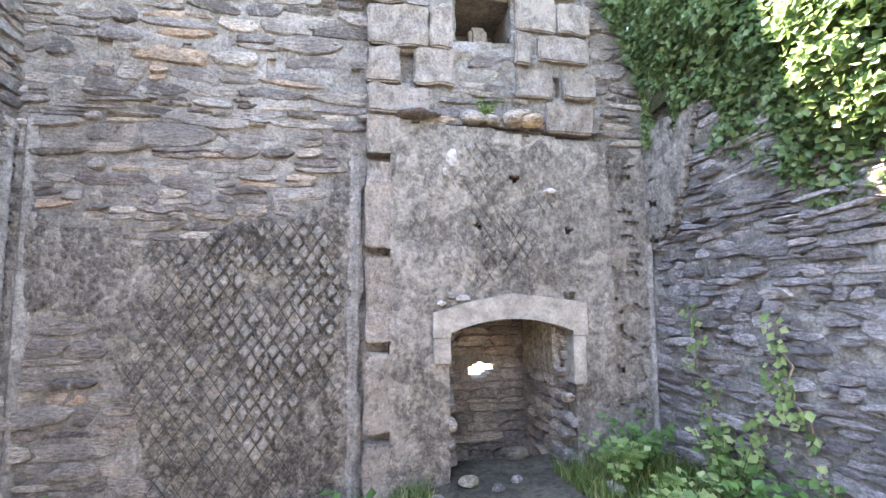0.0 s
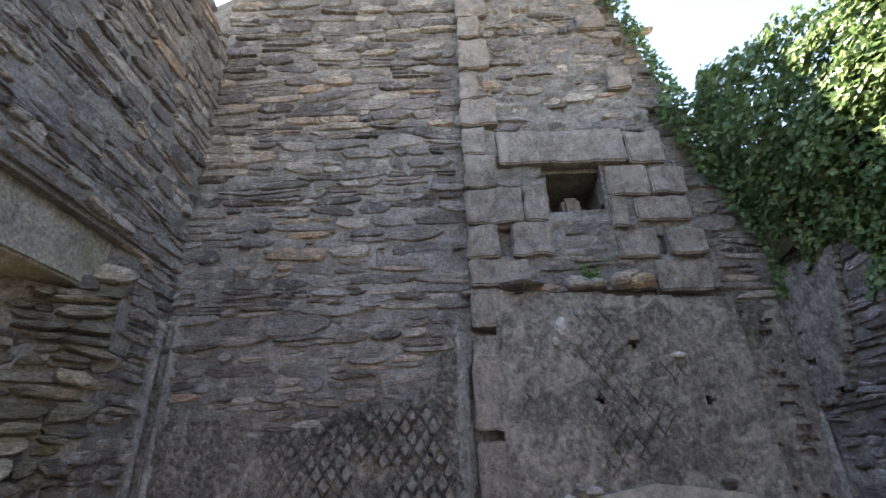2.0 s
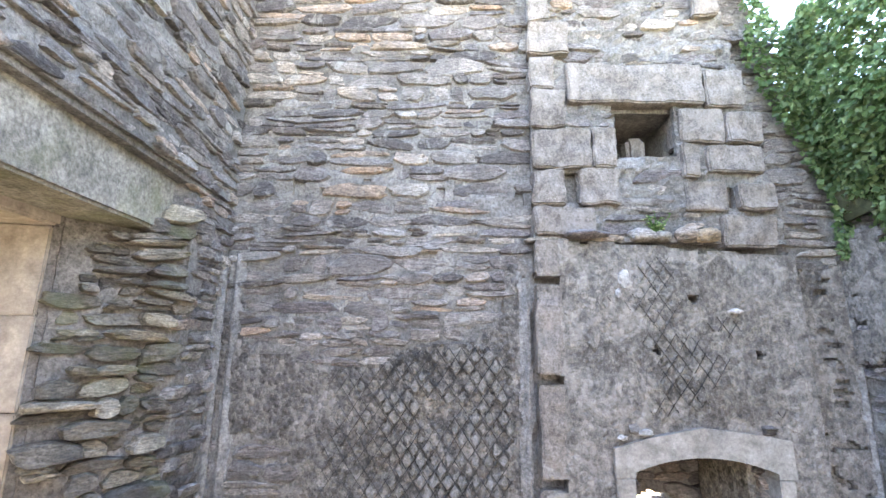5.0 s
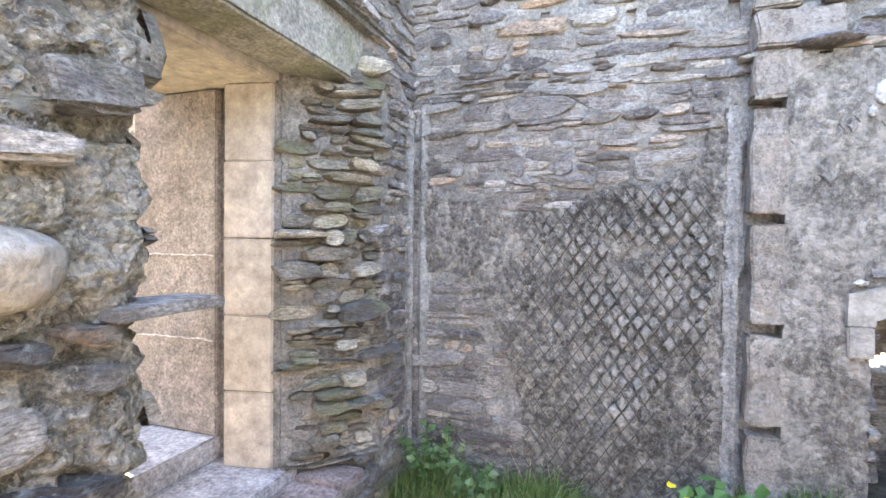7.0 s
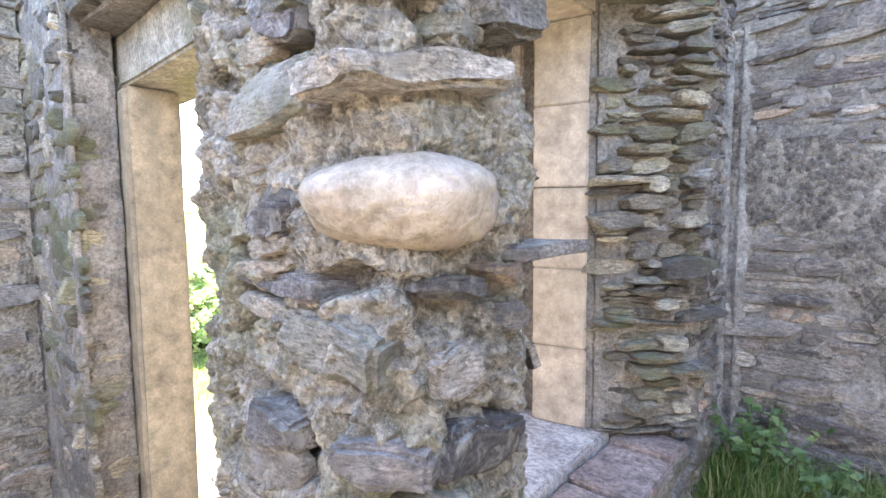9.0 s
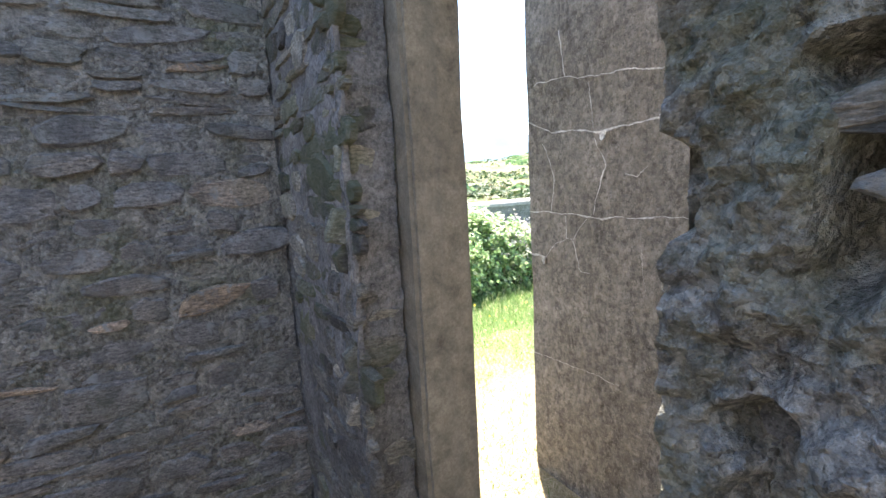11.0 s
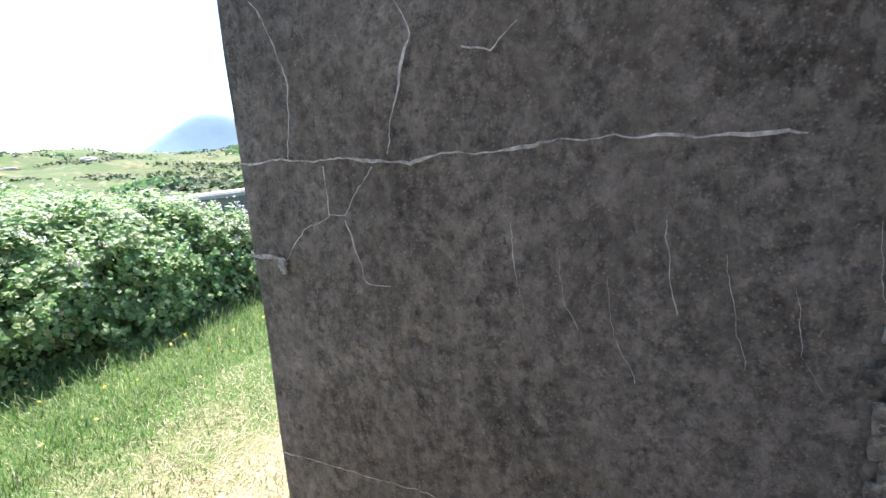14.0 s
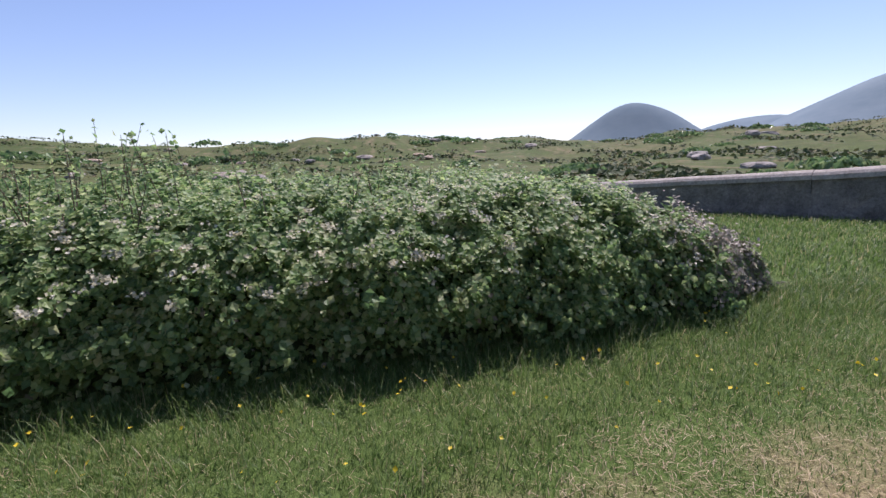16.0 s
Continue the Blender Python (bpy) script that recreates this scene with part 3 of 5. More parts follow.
def quoin(x0, x1, y0, y1, z0, z1, seed, name="quoin", material=None):
    bm = box(x0, x1, y0, y1, z0, z1, 4, 0.013, 0.007, seed, 13.0)
    return under(part(name, bm, material or GRANITE), chimney)


BLOCKS = ((0.085, 0.346, 2.6, 2.72), (0.083, 0.228, 2.732, 2.894), (0.29, 0.466, 2.735, 2.9), (0.085, 0.347, 2.906, 3.088), (0.36, 0.464, 2.912, 3.1),
          (0.757, 0.96, 3.032, 3.2), (0.972, 1.13, 3.03, 3.18), (0.757, 0.832, 2.866, 3.022), (0.87, 1.125, 2.892, 3.018), (0.762, 0.943, 2.712, 2.852),
          (0.99, 1.15, 2.718, 2.838), (0.908, 1.135, 2.548, 2.69), (0.083, 0.24, 3.1, 3.285), (0.89, 1.07, 3.21, 3.39))


def build_upper_breast():
    """Granite blocks, a square niche under a long lintel, slate rubble between."""
    rnd, y0 = random.Random(3), BREAST_Y + 0.012
    blocks = list(BLOCKS)
    z, k = 3.295, 0
    while z < 4.55:
        h = rnd.uniform(0.15, 0.25)
        blocks.append((BREAST_L - 0.004, BREAST_L + (rnd.uniform(0.15, 0.2) if k % 2 else rnd.uniform(0.09, 0.12)), z, z + h - 0.012))
        right = 1.17 - 0.16 * (z - LEDGE)
        if k % 2 == 0 and 3.4 < z < 4.3:
            blocks.append((right - rnd.uniform(0.12, 0.2), right, z + 0.03, z + h - 0.03))
        z, k = z + h, k + 1
    for k, (a, b, c, d) in enumerate(blocks):
        quoin(a, b, y0 - rnd.uniform(0, 0.018), BACK + 0.05, c, d, k)
    quoin(0.25, 0.88, y0 - 0.014, BACK + 0.05, 3.225, 3.425, 80, "niche_lintel")

    def between(x, zz):
        return not any(a - 0.02 < x < b + 0.02 and c - 0.015 < zz < d + 0.015 for a, b, c, d in blocks) and not (0.25 < x < 0.88 and 3.215 < zz < 3.43)

    rubble(chimney, (BREAST_L - chimney.location.x, BACK - 0.035 - chimney.location.y, LEDGE - chimney.location.z), (1, 0, 0), (0, -1, 0), 1.1, 2.4, SLATE, 21, course=(0.03, 0.07), wide=(0.06, 0.24), proud=(0.008, 0.035), stack=0.3, gap=0.006, tilt=5, skin=0.02, lump=0.022, bed=lambda u, v: upper_breast(u + BREAST_L, v + LEDGE) and not (0.47 < u + BREAST_L < 0.755 and 2.97 < v + LEDGE < 3.23) and not (0.23 < u + BREAST_L < 0.29 and 2.74 < v + LEDGE < 2.9) and not (0.945 < u + BREAST_L < 0.99 and 2.72 < v + LEDGE < 2.84),
           keep=lambda u, v: upper_breast(u + BREAST_L, v + LEDGE) and between(u + BREAST_L, v + LEDGE) and not (0.455 < u + BREAST_L < 0.77 and 2.96 < v + LEDGE < 3.23)
           and not (0.22 < u + BREAST_L < 0.3 and 2.73 < v + LEDGE < 2.9) and not (0.94 < u + BREAST_L < 0.995 and 2.7 < v + LEDGE < 2.86), near=lambda u, v: v < 1.0)
    under(part("niche_stone", box(0.585, 0.685, BACK + 0.1, BACK + 0.2, 2.962, 3.15, 2, 0.012, 0.02, 1), GRANITE), chimney)
    under(part("niche_stone", box(0.5, 0.59, BACK + 0.05, BACK + 0.14, 2.962, 3.0, 1, 0.01, 0.01, 2), SLATE), chimney)


build_upper_breast()
for k, zz in enumerate((0.6,) + SLOTS):
    top = SLOTS[k] - 0.02 if k < len(SLOTS) else LEDGE
    quoin(BREAST_L - 0.004, BREAST_L + 0.1, BREAST_Y - 0.003, BACK, zz + 0.022, top, 90 + k)


def build_hearth():
    """Arched concrete surround and the rubble-walled recess with a hole to the daylight."""
    s = empty("fireplace_surround", (0.73, BREAST_Y, 1.05))
    tagged(s, "pale cast concrete fireplace surround with a shallow arch", "fireplace surround")
    y0, y1 = BREAST_Y - 0.02, BREAST_Y + 0.1
    bm = bmesh.new()
    n, pts = 14, []
    for i in range(n + 1):
        u = i / n
        x = FIRE_L + (FIRE_R - FIRE_L) * u
        pts.append((x, FIRE_TOP + 0.055 * (1 - (2 * u - 1) ** 2)))
    out = [(FIRE_L - 0.078, FIRE_TOP - 0.02), (FIRE_L - 0.076, FIRE_TOP + 0.085), (FIRE_L + 0.06, FIRE_TOP + 0.125), (0.5 * (FIRE_L + FIRE_R), FIRE_TOP + 0.165), (FIRE_R - 0.05, FIRE_TOP + 0.14), (FIRE_R + 0.068, FIRE_TOP + 0.12), (FIRE_R + 0.07, FIRE_TOP - 0.02)]
    ring = [(FIRE_L, FIRE_TOP - 0.02)] + pts + [(FIRE_R, FIRE_TOP - 0.02)] + out[::-1]
    f = bm.faces.new([bm.verts.new((x, y0, z)) for x, z in ring])
    ext = bmesh.ops.extrude_face_region(bm, geom=[f])
    bmesh.ops.translate(bm, verts=[v for v in ext["geom"] if isinstance(v, bmesh.types.BMVert)], vec=(0, y1 - y0, 0))
    bmesh.ops.recalc_face_normals(bm, faces=bm.faces)
    under(part("arched_lintel", bm, CONCRETE), s)
    under(part("left_return", box(FIRE_L - 0.075, FIRE_L - 0.002, y0, y1, 1.515, FIRE_TOP - 0.023, 2, 0.004, 0.004, 1), CONCRETE), s)
    under(part("right_jamb", box(FIRE_R + 0.002, FIRE_R + 0.06, y0, y1, 1.41, FIRE_TOP - 0.023, 2, 0.004, 0.004, 2), CONCRETE), s)
    # recess
    r = empty("hearth_recess", (0.73, BACK + 0.3, 1.0))
    tagged(r, "dark slate-lined hearth recess with a hole through its back", "hearth", kind="structure")
    for name, b, o, al, ou, ln in (("recess_side", (0.2, FIRE_L - 0.004, BREAST_Y + 0.11, BACK + 0.55, 0.7, 1.86), (FIRE_L, BREAST_Y + 0.02, 0.85), (0, 1, 0), (1, 0, 0), 0.55),
                                   ("recess_side", (FIRE_R + 0.004, 1.3, BREAST_Y + 0.11, BACK + 0.55, 0.7, 1.86), (FIRE_R, BREAST_Y + 0.02, 0.85), (0, 1, 0), (-1, 0, 0), 0.55)):
        ob = under(part(name, box(*b), MORTAR), r)
        rubble(ob, o, al, ou, ln, 0.95, SLATE, len(name) + int(o[0] * 10), course=(0.03, 0.07), wide=(0.08, 0.2))
    under(part("cement_cheek", box(FIRE_R - 0.045, FIRE_R - 0.006, BREAST_Y + 0.105, BACK + 0.42, 1.43, 1.775, 3, 0.006, 0.006, 4), BAND, None, "smooth grey cement cheek"), r)
    under(part("recess_roof", box(0.2, 1.3, BACK, BACK + 0.6, 1.78, 1.86), MORTAR), r)

    def back_solid(u, v):
        return math.hypot((u - 0.735) / 0.085, (v - 1.395) / 0.042) > 1 + 0.45 * noise.noise(Vector((u * 18, v * 18, 2)))

    vs, fs = slab_shape(back_solid, 0.3, 1.2, 0.7, 1.85, 0.0125, lambda u, v, d: (u, BACK + 0.62 - d, v), 0.16, 0.0, 1.0)
    back = under(from_arrays("recess_back", vs, fs, MORTAR), r)
    rubble(back, (FIRE_L - 0.02, BACK + 0.46, 0.85), (1, 0, 0), (0, -1, 0), 0.62, 0.95, SLATE, 77, course=(0.03, 0.07), wide=(0.08, 0.2), keep=lambda u, v: back_solid(u + FIRE_L - 0.02, v + 0.85) and math.hypot((u + FIRE_L - 0.755) / 0.14, (v - 0.545) / 0.08) > 1)


build_hearth()


# ---- ivied east wall, and the walls that close the room behind the camera ----
def east_top(y):
    # The unseen stretch below y 1.2 is raised to dim the lower walls.
    return 3.0 + 0.2 * smooth(1.2, 2.2, y) + wob(y, 2.0, 6.0, 0.12)


wall_east = ragged_wall("wall_east", EAST, EAST + 0.5, -1.4, BACK, 0.2, east_top, MORTAR, "purple slate rubble wall overgrown with ivy above", axis=1)
rubble(wall_east, (EAST, 2.0, 0.6), (0, 1, 0), (-1, 0, 0), 2.2, 2.3, PURPLE, 31, course=(0.016, 0.05), wide=(0.05, 0.2), proud=(0.006, 0.04), tilt=9, skin=0.02, lump=0.014, stack=0.25, wave=0.03, gap=0.005, near=lambda u, v: u > 0.8)
# Unseen end wall, added and kept tall to hold skylight off the lower walls.
unseen_south_wall = ragged_wall("unseen_south_wall", -4.2, 1.98, -1.9, -1.4, -0.2, lambda x: 3.3 + wob(x, 3, 2.0, 0.15), MORTAR, "unseen slate rubble wall added behind the camera to cut skylight")
rubble(unseen_south_wall, (-3.7, -1.4, 0.3), (1, 0, 0), (0, 1, 0), 5.1, 1.1, SLATE, 35, course=(0.05, 0.1), wide=(0.15, 0.4))

# ---- window wall ----
def west_top(y):
    return 3.48 + 0.72 * smooth(3.2, 3.62, y) + wob(y, 6, 9.0, 0.1)


west_head = ragged_wall("wall_west_head", FACADE, WEST, DOOR_S, BACK + 0.5, LINTEL_Z + 0.24, west_top, MORTAR, "slate rubble wall above the window lintels", axis=1)
rubble(west_head, (WEST, DOOR_S, LINTEL_Z + 0.26), (0, 1, 0), (1, 0, 0), BACK - DOOR_S, 1.7, SLATE, 41, course=(0.03, 0.075), wide=(0.06, 0.26), skin=0.025, tilt=5, proud=(0.008, 0.035), stack=0.3, wave=0.025, gap=0.006, keep=lambda u, v: v + LINTEL_Z + 0.26 < west_top(u + DOOR_S) - 0.02, near=lambda u, v: v < 0.35)
# below the sill
west_low = wall("wall_west_sill", box(FACADE, WEST, WIN_S, 3.95, -0.2, SILL_Z - 0.09), MORTAR, "slate rubble wall under the window sill")
rubble(west_low, (WEST, WIN_S, 0.3), (0, 1, 0), (1, 0, 0), 1.0, 0.68, PIER_STONE, 42, skin=0.03, course=(0.05, 0.09), wide=(0.1, 0.25))
# north reveal, splayed
splay0, splay1 = Vector((-1.57, 3.6, 0)), Vector((WEST, 3.9, 0))
bm = bmesh.new()
foot = [(-2.2, 3.61), (-1.6, 3.61), (-1.57, 3.6), (WEST, 3.9), (WEST, BACK + 0.5), (-2.2, BACK + 0.5)]
f = bm.faces.new([bm.verts.new((x, y, SILL_Z - 0.1)) for x, y in foot])
ext = bmesh.ops.extrude_face_region(bm, geom=[f])
bmesh.ops.translate(bm, verts=[v for v in ext["geom"] if isinstance(v, bmesh.types.BMVert)], vec=(0, 0, LINTEL_Z + 0.24 - SILL_Z + 0.1))
bmesh.ops.recalc_face_normals(bm, faces=bm.faces)
west_north = wall("wall_west_north", bm, MORTAR, "broken mossy rubble reveal between window and back wall")
way = (splay1 - splay0).normalized()
rubble(west_north, (splay0.x, splay0.y, SILL_Z), way, (way.y, -way.x, 0), (splay1 - splay0).length, LINTEL_Z - SILL_Z + 0.1, MOSSY, 43, course=(0.026, 0.066), wide=(0.05, 0.19), proud=(0.008, 0.095), near=lambda u, v: True, tilt=8, skin=0.012, lump=0.008, mortar=MORTAR, stack=0.3, gap=0.005, wave=0.03, keep=lambda u, v: u > 0.06, bed=lambda u, v: u > 0.02)
rubble(west_north, (WEST, 3.88, 0.4), (0, 1, 0), (1, 0, 0), 0.34, 2.3, SLATE, 44, course=(0.02, 0.055), wide=(0.06, 0.18), skin=0.03, near=lambda u, v: True)


def askew(bm):
    bmesh.ops.rotate(bm, verts=bm.verts, cent=(-2.155, 3.06, 0), matrix=Matrix.Rotation(radians(7), 3, "Z"))
    return bm


def build_window():
    win = empty("window_1", (-1.9, 3.25, SILL_Z))
    tagged(win, "empty window opening with a tan block jamb and concrete lintels", "window", kind="structure")
    z = SILL_Z
    n = 5
    for k in range(n):
        h = (LINTEL_Z - SILL_Z) / n
        bm = box(-1.76, -1.565, 3.55, 3.62, z + 0.0015, z + h - 0.0015, 1, 0.003, 0.005, k)
        bmesh.ops.rotate(bm, verts=bm.verts, cent=(-1.76, 3.55, 0), matrix=Matrix.Rotation(radians(12), 3, "Z"))
        under(part("block", bm, TAN), win)
        z += h
    under(part("outer_jamb", box(-2.272, -1.83, 3.585, 3.66, 1.122, LINTEL_Z, 2, 0.004, 0.006, 3), OUTER), win)
    under(part("outer_lintel", box(-2.17, -1.56, 2.85, 3.72, LINTEL_Z + 0.002, LINTEL_Z + 0.2, 3, 0.006, 0.008, 5), TAN), win)
    under(part("inner_lintel", box(-1.55, WEST - 0.04, DOOR_S + 0.1, 3.84, LINTEL_Z + 0.03, LINTEL_Z + 0.25, 3, 0.008, 0.01, 6), LINTEL), win)
    under(part("inner_sill", box(-1.83, -1.5, 2.97, 3.66, SILL_Z - 0.09, SILL_Z, 3, 0.006, 0.008, 7), SILL), win)
    bm = box(-2.275, -1.832, 2.862, 3.655, 1.02, 1.12, 3, 0.005, 0.008, 7)
    for v in bm.verts:
        v.co.x += 0.075 * smooth(3.66, 2.98, v.co.y) * smooth(-1.9, -2.2, v.co.x)
    under(part("outer_sill", bm, SILL), win)
    for k in range(5):
        y = 3.0 + k * 0.155
        under(part("brick", box(-1.49, WEST + 0.015, y, y + 0.145, SILL_Z - 0.085, SILL_Z - 0.02 - 0.012 * (k % 2), 1, 0.008, 0.006, k), BRICK), win)
    under(part("south_surround", askew(box(-2.135, -2.015, 2.85, 3.06, 1.123, LINTEL_Z, 3, 0.003, 0.004, 8)), SURROUND), win)


build_window()


# ---- pier between window and door ----
def build_pier():
    bm = box(-2.0, -1.45, 2.6, 2.93, -0.2, LINTEL_Z + 0.3, 4, 0.02, 0.0, 4.0, 5.0)
    pier = wall("pier", bm, PIER_MORTAR, "broken rubble pier of slate and pale mortar between window and doorway")
    x0, x1, y0, y1, r = -2.1, -1.4, 2.52, 2.98, 0.1
    runs = (x1 - r - x0, r * math.pi / 2, y1 - y0 - 2 * r, r * math.pi / 2, 0.6)

    def round_pier(u):
        """A point and the outward way on the pier's outline: south face, east face, north face."""
        if u < runs[0]:
            return (x0 + u, y0), (0.0, -1.0)
        u -= runs[0]
        if u < runs[1]:
            a = u / r
            return (x1 - r + r * math.sin(a), y0 + r - r * math.cos(a)), (math.sin(a), -math.cos(a))
        u -= runs[1]
        if u < runs[2]:
            return (x1, y0 + r + u), (1.0, 0.0)
        u -= runs[2]
        if u < runs[3]:
            a = u / r
            return (x1 - r + r * math.cos(a), y1 - r + r * math.sin(a)), (math.cos(a), math.sin(a))
        u -= runs[3]
        return (x1 - r - u, y1), (0.0, 1.0)

    def pier_place(u, v, d):
        (x, y), (nx, ny) = round_pier(max(0.0, u))
        if d:
            q = Vector((x, y, v))
            d = 0.02 * noise.noise(q * 4.5) + 0.03 * noise.noise(q * 11) + 0.022 * noise.noise(q * 27) + 0.014 * noise.noise(q * 55)
            d -= 0.07 * smooth(0.18, 0.4, noise.noise(Vector((x * 7, y * 7, v * 11 + 3))))
        else:
            d = -0.06
        return (x + nx * d, y + ny * d, v)

    vs, fs = slab_shape(lambda u, v: True, 0.0, sum(runs), 0.0, 2.75, 0.0092, pier_place, 0.01, 0.0, 3.0)
    from_arrays("mortar", vs, fs, PIER_MORTAR, pier)
    kw = dict(tilt=11, gap=0.03, near=lambda u, v: True, proud=(0.0, 0.04), course=(0.04, 0.13), stack=0.15, wave=0.03)
    rubble(pier, (-2.07, 2.53, 0.2), (1, 0, 0), (0, -1, 0), 0.64, 2.5, PIER_STONE, 51, wide=(0.1, 0.3), most=140,
           keep=lambda u, v: u > 0.2 and not (0.36 < u and 1.05 < v < 1.95) and noise.noise(Vector((u * 5, v * 6, 1))) > -0.2, **kw)
    rubble(pier, (-1.42, 2.56, 0.2), (0, 1, 0), (1, 0, 0), 0.4, 2.5, PIER_STONE, 52, wide=(0.1, 0.3), most=120,
           keep=lambda u, v: not (u < 0.36 and 1.05 < v < 1.95) and noise.noise(Vector((u * 5, v * 6, 4))) > -0.22, **kw)
    rubble(pier, (-1.45, 2.97, 1.04), (-1, 0, 0), (0, 1, 0), 0.55, 1.44, PIER_STONE, 53, wide=(0.08, 0.22), most=60, **kw)
    # thin slab that sticks out into the window
    part("slab", box(-1.52, -1.36, 2.86, 3.14, 1.715, 1.745, 2, 0.012, 0.004, 5), SLATE, pier)
    # large slabs bedded at the corner: run along it, height, length, thickness, how far proud, tilt
    for k, (u, z, long, thick, proud, lean, mat) in enumerate((
            (0.27, 2.2, 0.2, 0.12, 0.05, -12, PIER_STONE), (0.06, 2.045, 0.36, 0.075, 0.035, -8, SLATE), (-0.17, 2.02, 0.17, 0.05, 0.03, 4, SLATE),
            (0.3, 1.6, 0.1, 0.06, 0.03, 14, PIER_STONE), (0.29, 1.69, 0.13, 0.045, 0.028, 16, SLATE), (0.12, 1.53, 0.12, 0.115, 0.02, -4, SLATE),
            (-0.3, 1.39, 0.17, 0.085, 0.05, 6, PIER_STONE), (-0.14, 1.575, 0.26, 0.12, 0.02, 6, PIER_STONE), (0.21, 1.36, 0.26, 0.1, 0.03, 12, SLATE),
            (-0.3, 1.8, 0.14, 0.07, 0.045, -10, SLATE), (0.0, 2.19, 0.19, 0.055, 0.03, -6, PIER_STONE), (-0.27, 2.17, 0.14, 0.07, 0.03, 5, SLATE),
            (-0.02, 1.39, 0.18, 0.07, 0.025, 8, SLATE), (0.12, 1.68, 0.16, 0.045, 0.02, 9, SLATE), (0.02, 1.27, 0.22, 0.09, 0.03, -5, PIER_STONE),
            (-0.25, 1.67, 0.15, 0.06, 0.02, -6, SLATE), (0.15, 2.13, 0.15, 0.05, 0.015, -10, PIER_STONE))):
        (x, y), (nx, ny) = round_pier(runs[0] + runs[1] / 2 + u)
        bm = box(-long / 2, long / 2, -0.12, proud, -thick / 2, thick / 2, 3, 0.0, 0.012, k)
        for v in bm.verts:
            q = v.co * 9 + Vector((k * 3.1, 0, 0))
            v.co += noise.noise_vector(q) * 0.022 + noise.noise_vector(q * 3.1) * 0.006
            v.co.z *= 1 - 0.5 * abs(v.co.x / long) * (1 + noise.noise(Vector((k, 2, 0))))
        turn = Matrix((Vector((-ny, nx, 0)), Vector((nx, ny, 0)), Vector((0, 0, 1)))).transposed().to_4x4()
        bmesh.ops.transform(bm, verts=bm.verts, matrix=Matrix.Translation((x, y, z)) @ turn @ Matrix.Rotation(radians(lean), 4, "Y"))
        bmesh.ops.recalc_face_normals(bm, faces=bm.faces)
        part("slab", bm, mat, pier)
    bm = bmesh.new()
    bmesh.ops.create_icosphere(bm, subdivisions=5, radius=1)
    for v in bm.verts:
        c = v.co
        c /= (abs(c.x) ** 2.25 + abs(c.y) ** 2.25 + abs(c.z) ** 2.25) ** (1 / 2.25)
        c *= 1 + 0.1 * noise.noise(c * 1.3 + Vector((2, 0, 1))) + 0.03 * noise.noise(c * 3.5) + 0.012 * noise.noise(c * 9) + 0.006 * noise.noise(c * 22)
        c.x, c.y, c.z = c.x * 0.176, c.y * 0.14, c.z * 0.088 * (1.0 + 0.1 * c.x)
    bmesh.ops.rotate(bm, verts=bm.verts, cent=(0, 0, 0), matrix=Matrix.Rotation(radians(48), 3, "Z"))
    bmesh.ops.translate(bm, verts=bm.verts, vec=(-1.48, 2.618, 1.835))
    ob = part("boulder", bm, BOULDER, pier, "smooth pink and cream boulder")
    for p in ob.data.polygons:
        p.use_smooth = True
    return pier


pier = build_pier()

# outside face of the pier, roughcast; it stands a little askew
wall("facade", askew(box(-2.125, -2.025, 2.58, 2.848, -0.2, 3.2, 3, 0.004)), ROUGHCAST, "pale roughcast outer face of the pier")
wall("facade_low", box(FACADE - 0.004, FACADE + 0.05, 2.85, DARK_Y, -0.2, 1.018), RENDER, "cement-rendered wall under the outer sill")
wall("facade_head", box(FACADE - 0.005, FACADE, 2.85, DARK_Y, LINTEL_Z + 0.205, 3.4), ROUGHCAST, "roughcast wall above the window")

# ---- door wall and hall ----
door_west = ragged_wall("wall_door", -3.75, DOOR_W - 0.142, DOOR_S, DOOR_N, -0.2, lambda x: 2.9 + wob(x, 5, 3, 0.1), MORTAR, "mossy rubble wall beside the doorway")
rubble(door_west, (-3.75, DOOR_S, 0.1), (1, 0, 0), (0, -1, 0), 0.62, 2.7, MOSSY, 61, skin=0.025, course=(0.05, 0.12), wide=(0.1, 0.26), proud=(0.002, 0.024), stack=0.2, near=lambda u, v: True)
door_end = wall("wall_door_end", box(DOOR_W - 0.145, DOOR_W + 0.02, DOOR_S, 2.597, -0.2, 2.75), MORTAR, "mossy rubble end of the wall at the doorway")
rubble(door_end, (DOOR_W + 0.02, DOOR_S - 0.02, 0.1), (0, 1, 0), (1, 0, 0), 0.165, 2.6, MOSSY, 66, skin=0.02, lump=0.012, course=(0.05, 0.12), wide=(0.1, 0.2), proud=(0.0, 0.016), stack=0.2, near=lambda u, v: True)
rubble(door_end, (-3.25, DOOR_S, 0.1), (1, 0, 0), (0, -1, 0), 0.27, 2.6, MOSSY, 67, skin=0.02, course=(0.05, 0.12), wide=(0.1, 0.24), proud=(0.0, 0.018), stack=0.2, near=lambda u, v: True)
door = empty("door_1", (-2.6, 2.65, 0.1))
tagged(door, "open doorway with a tall tan stone jamb and no door", "doorway", kind="structure")
under(part("jamb", box(DOOR_W - 0.02, DOOR_W + 0.12, 2.6, 2.795, 0.0, 2.3, 4, 0.006, 0.014, 2), DOOR_TAN), door)
under(part("lintel", box(DOOR_W - 0.25, DOOR_E + 0.25, DOOR_S + 0.16, DOOR_N + 0.02, 2.305, 2.5, 3, 0.008, 0.01, 3), LINTEL), door)
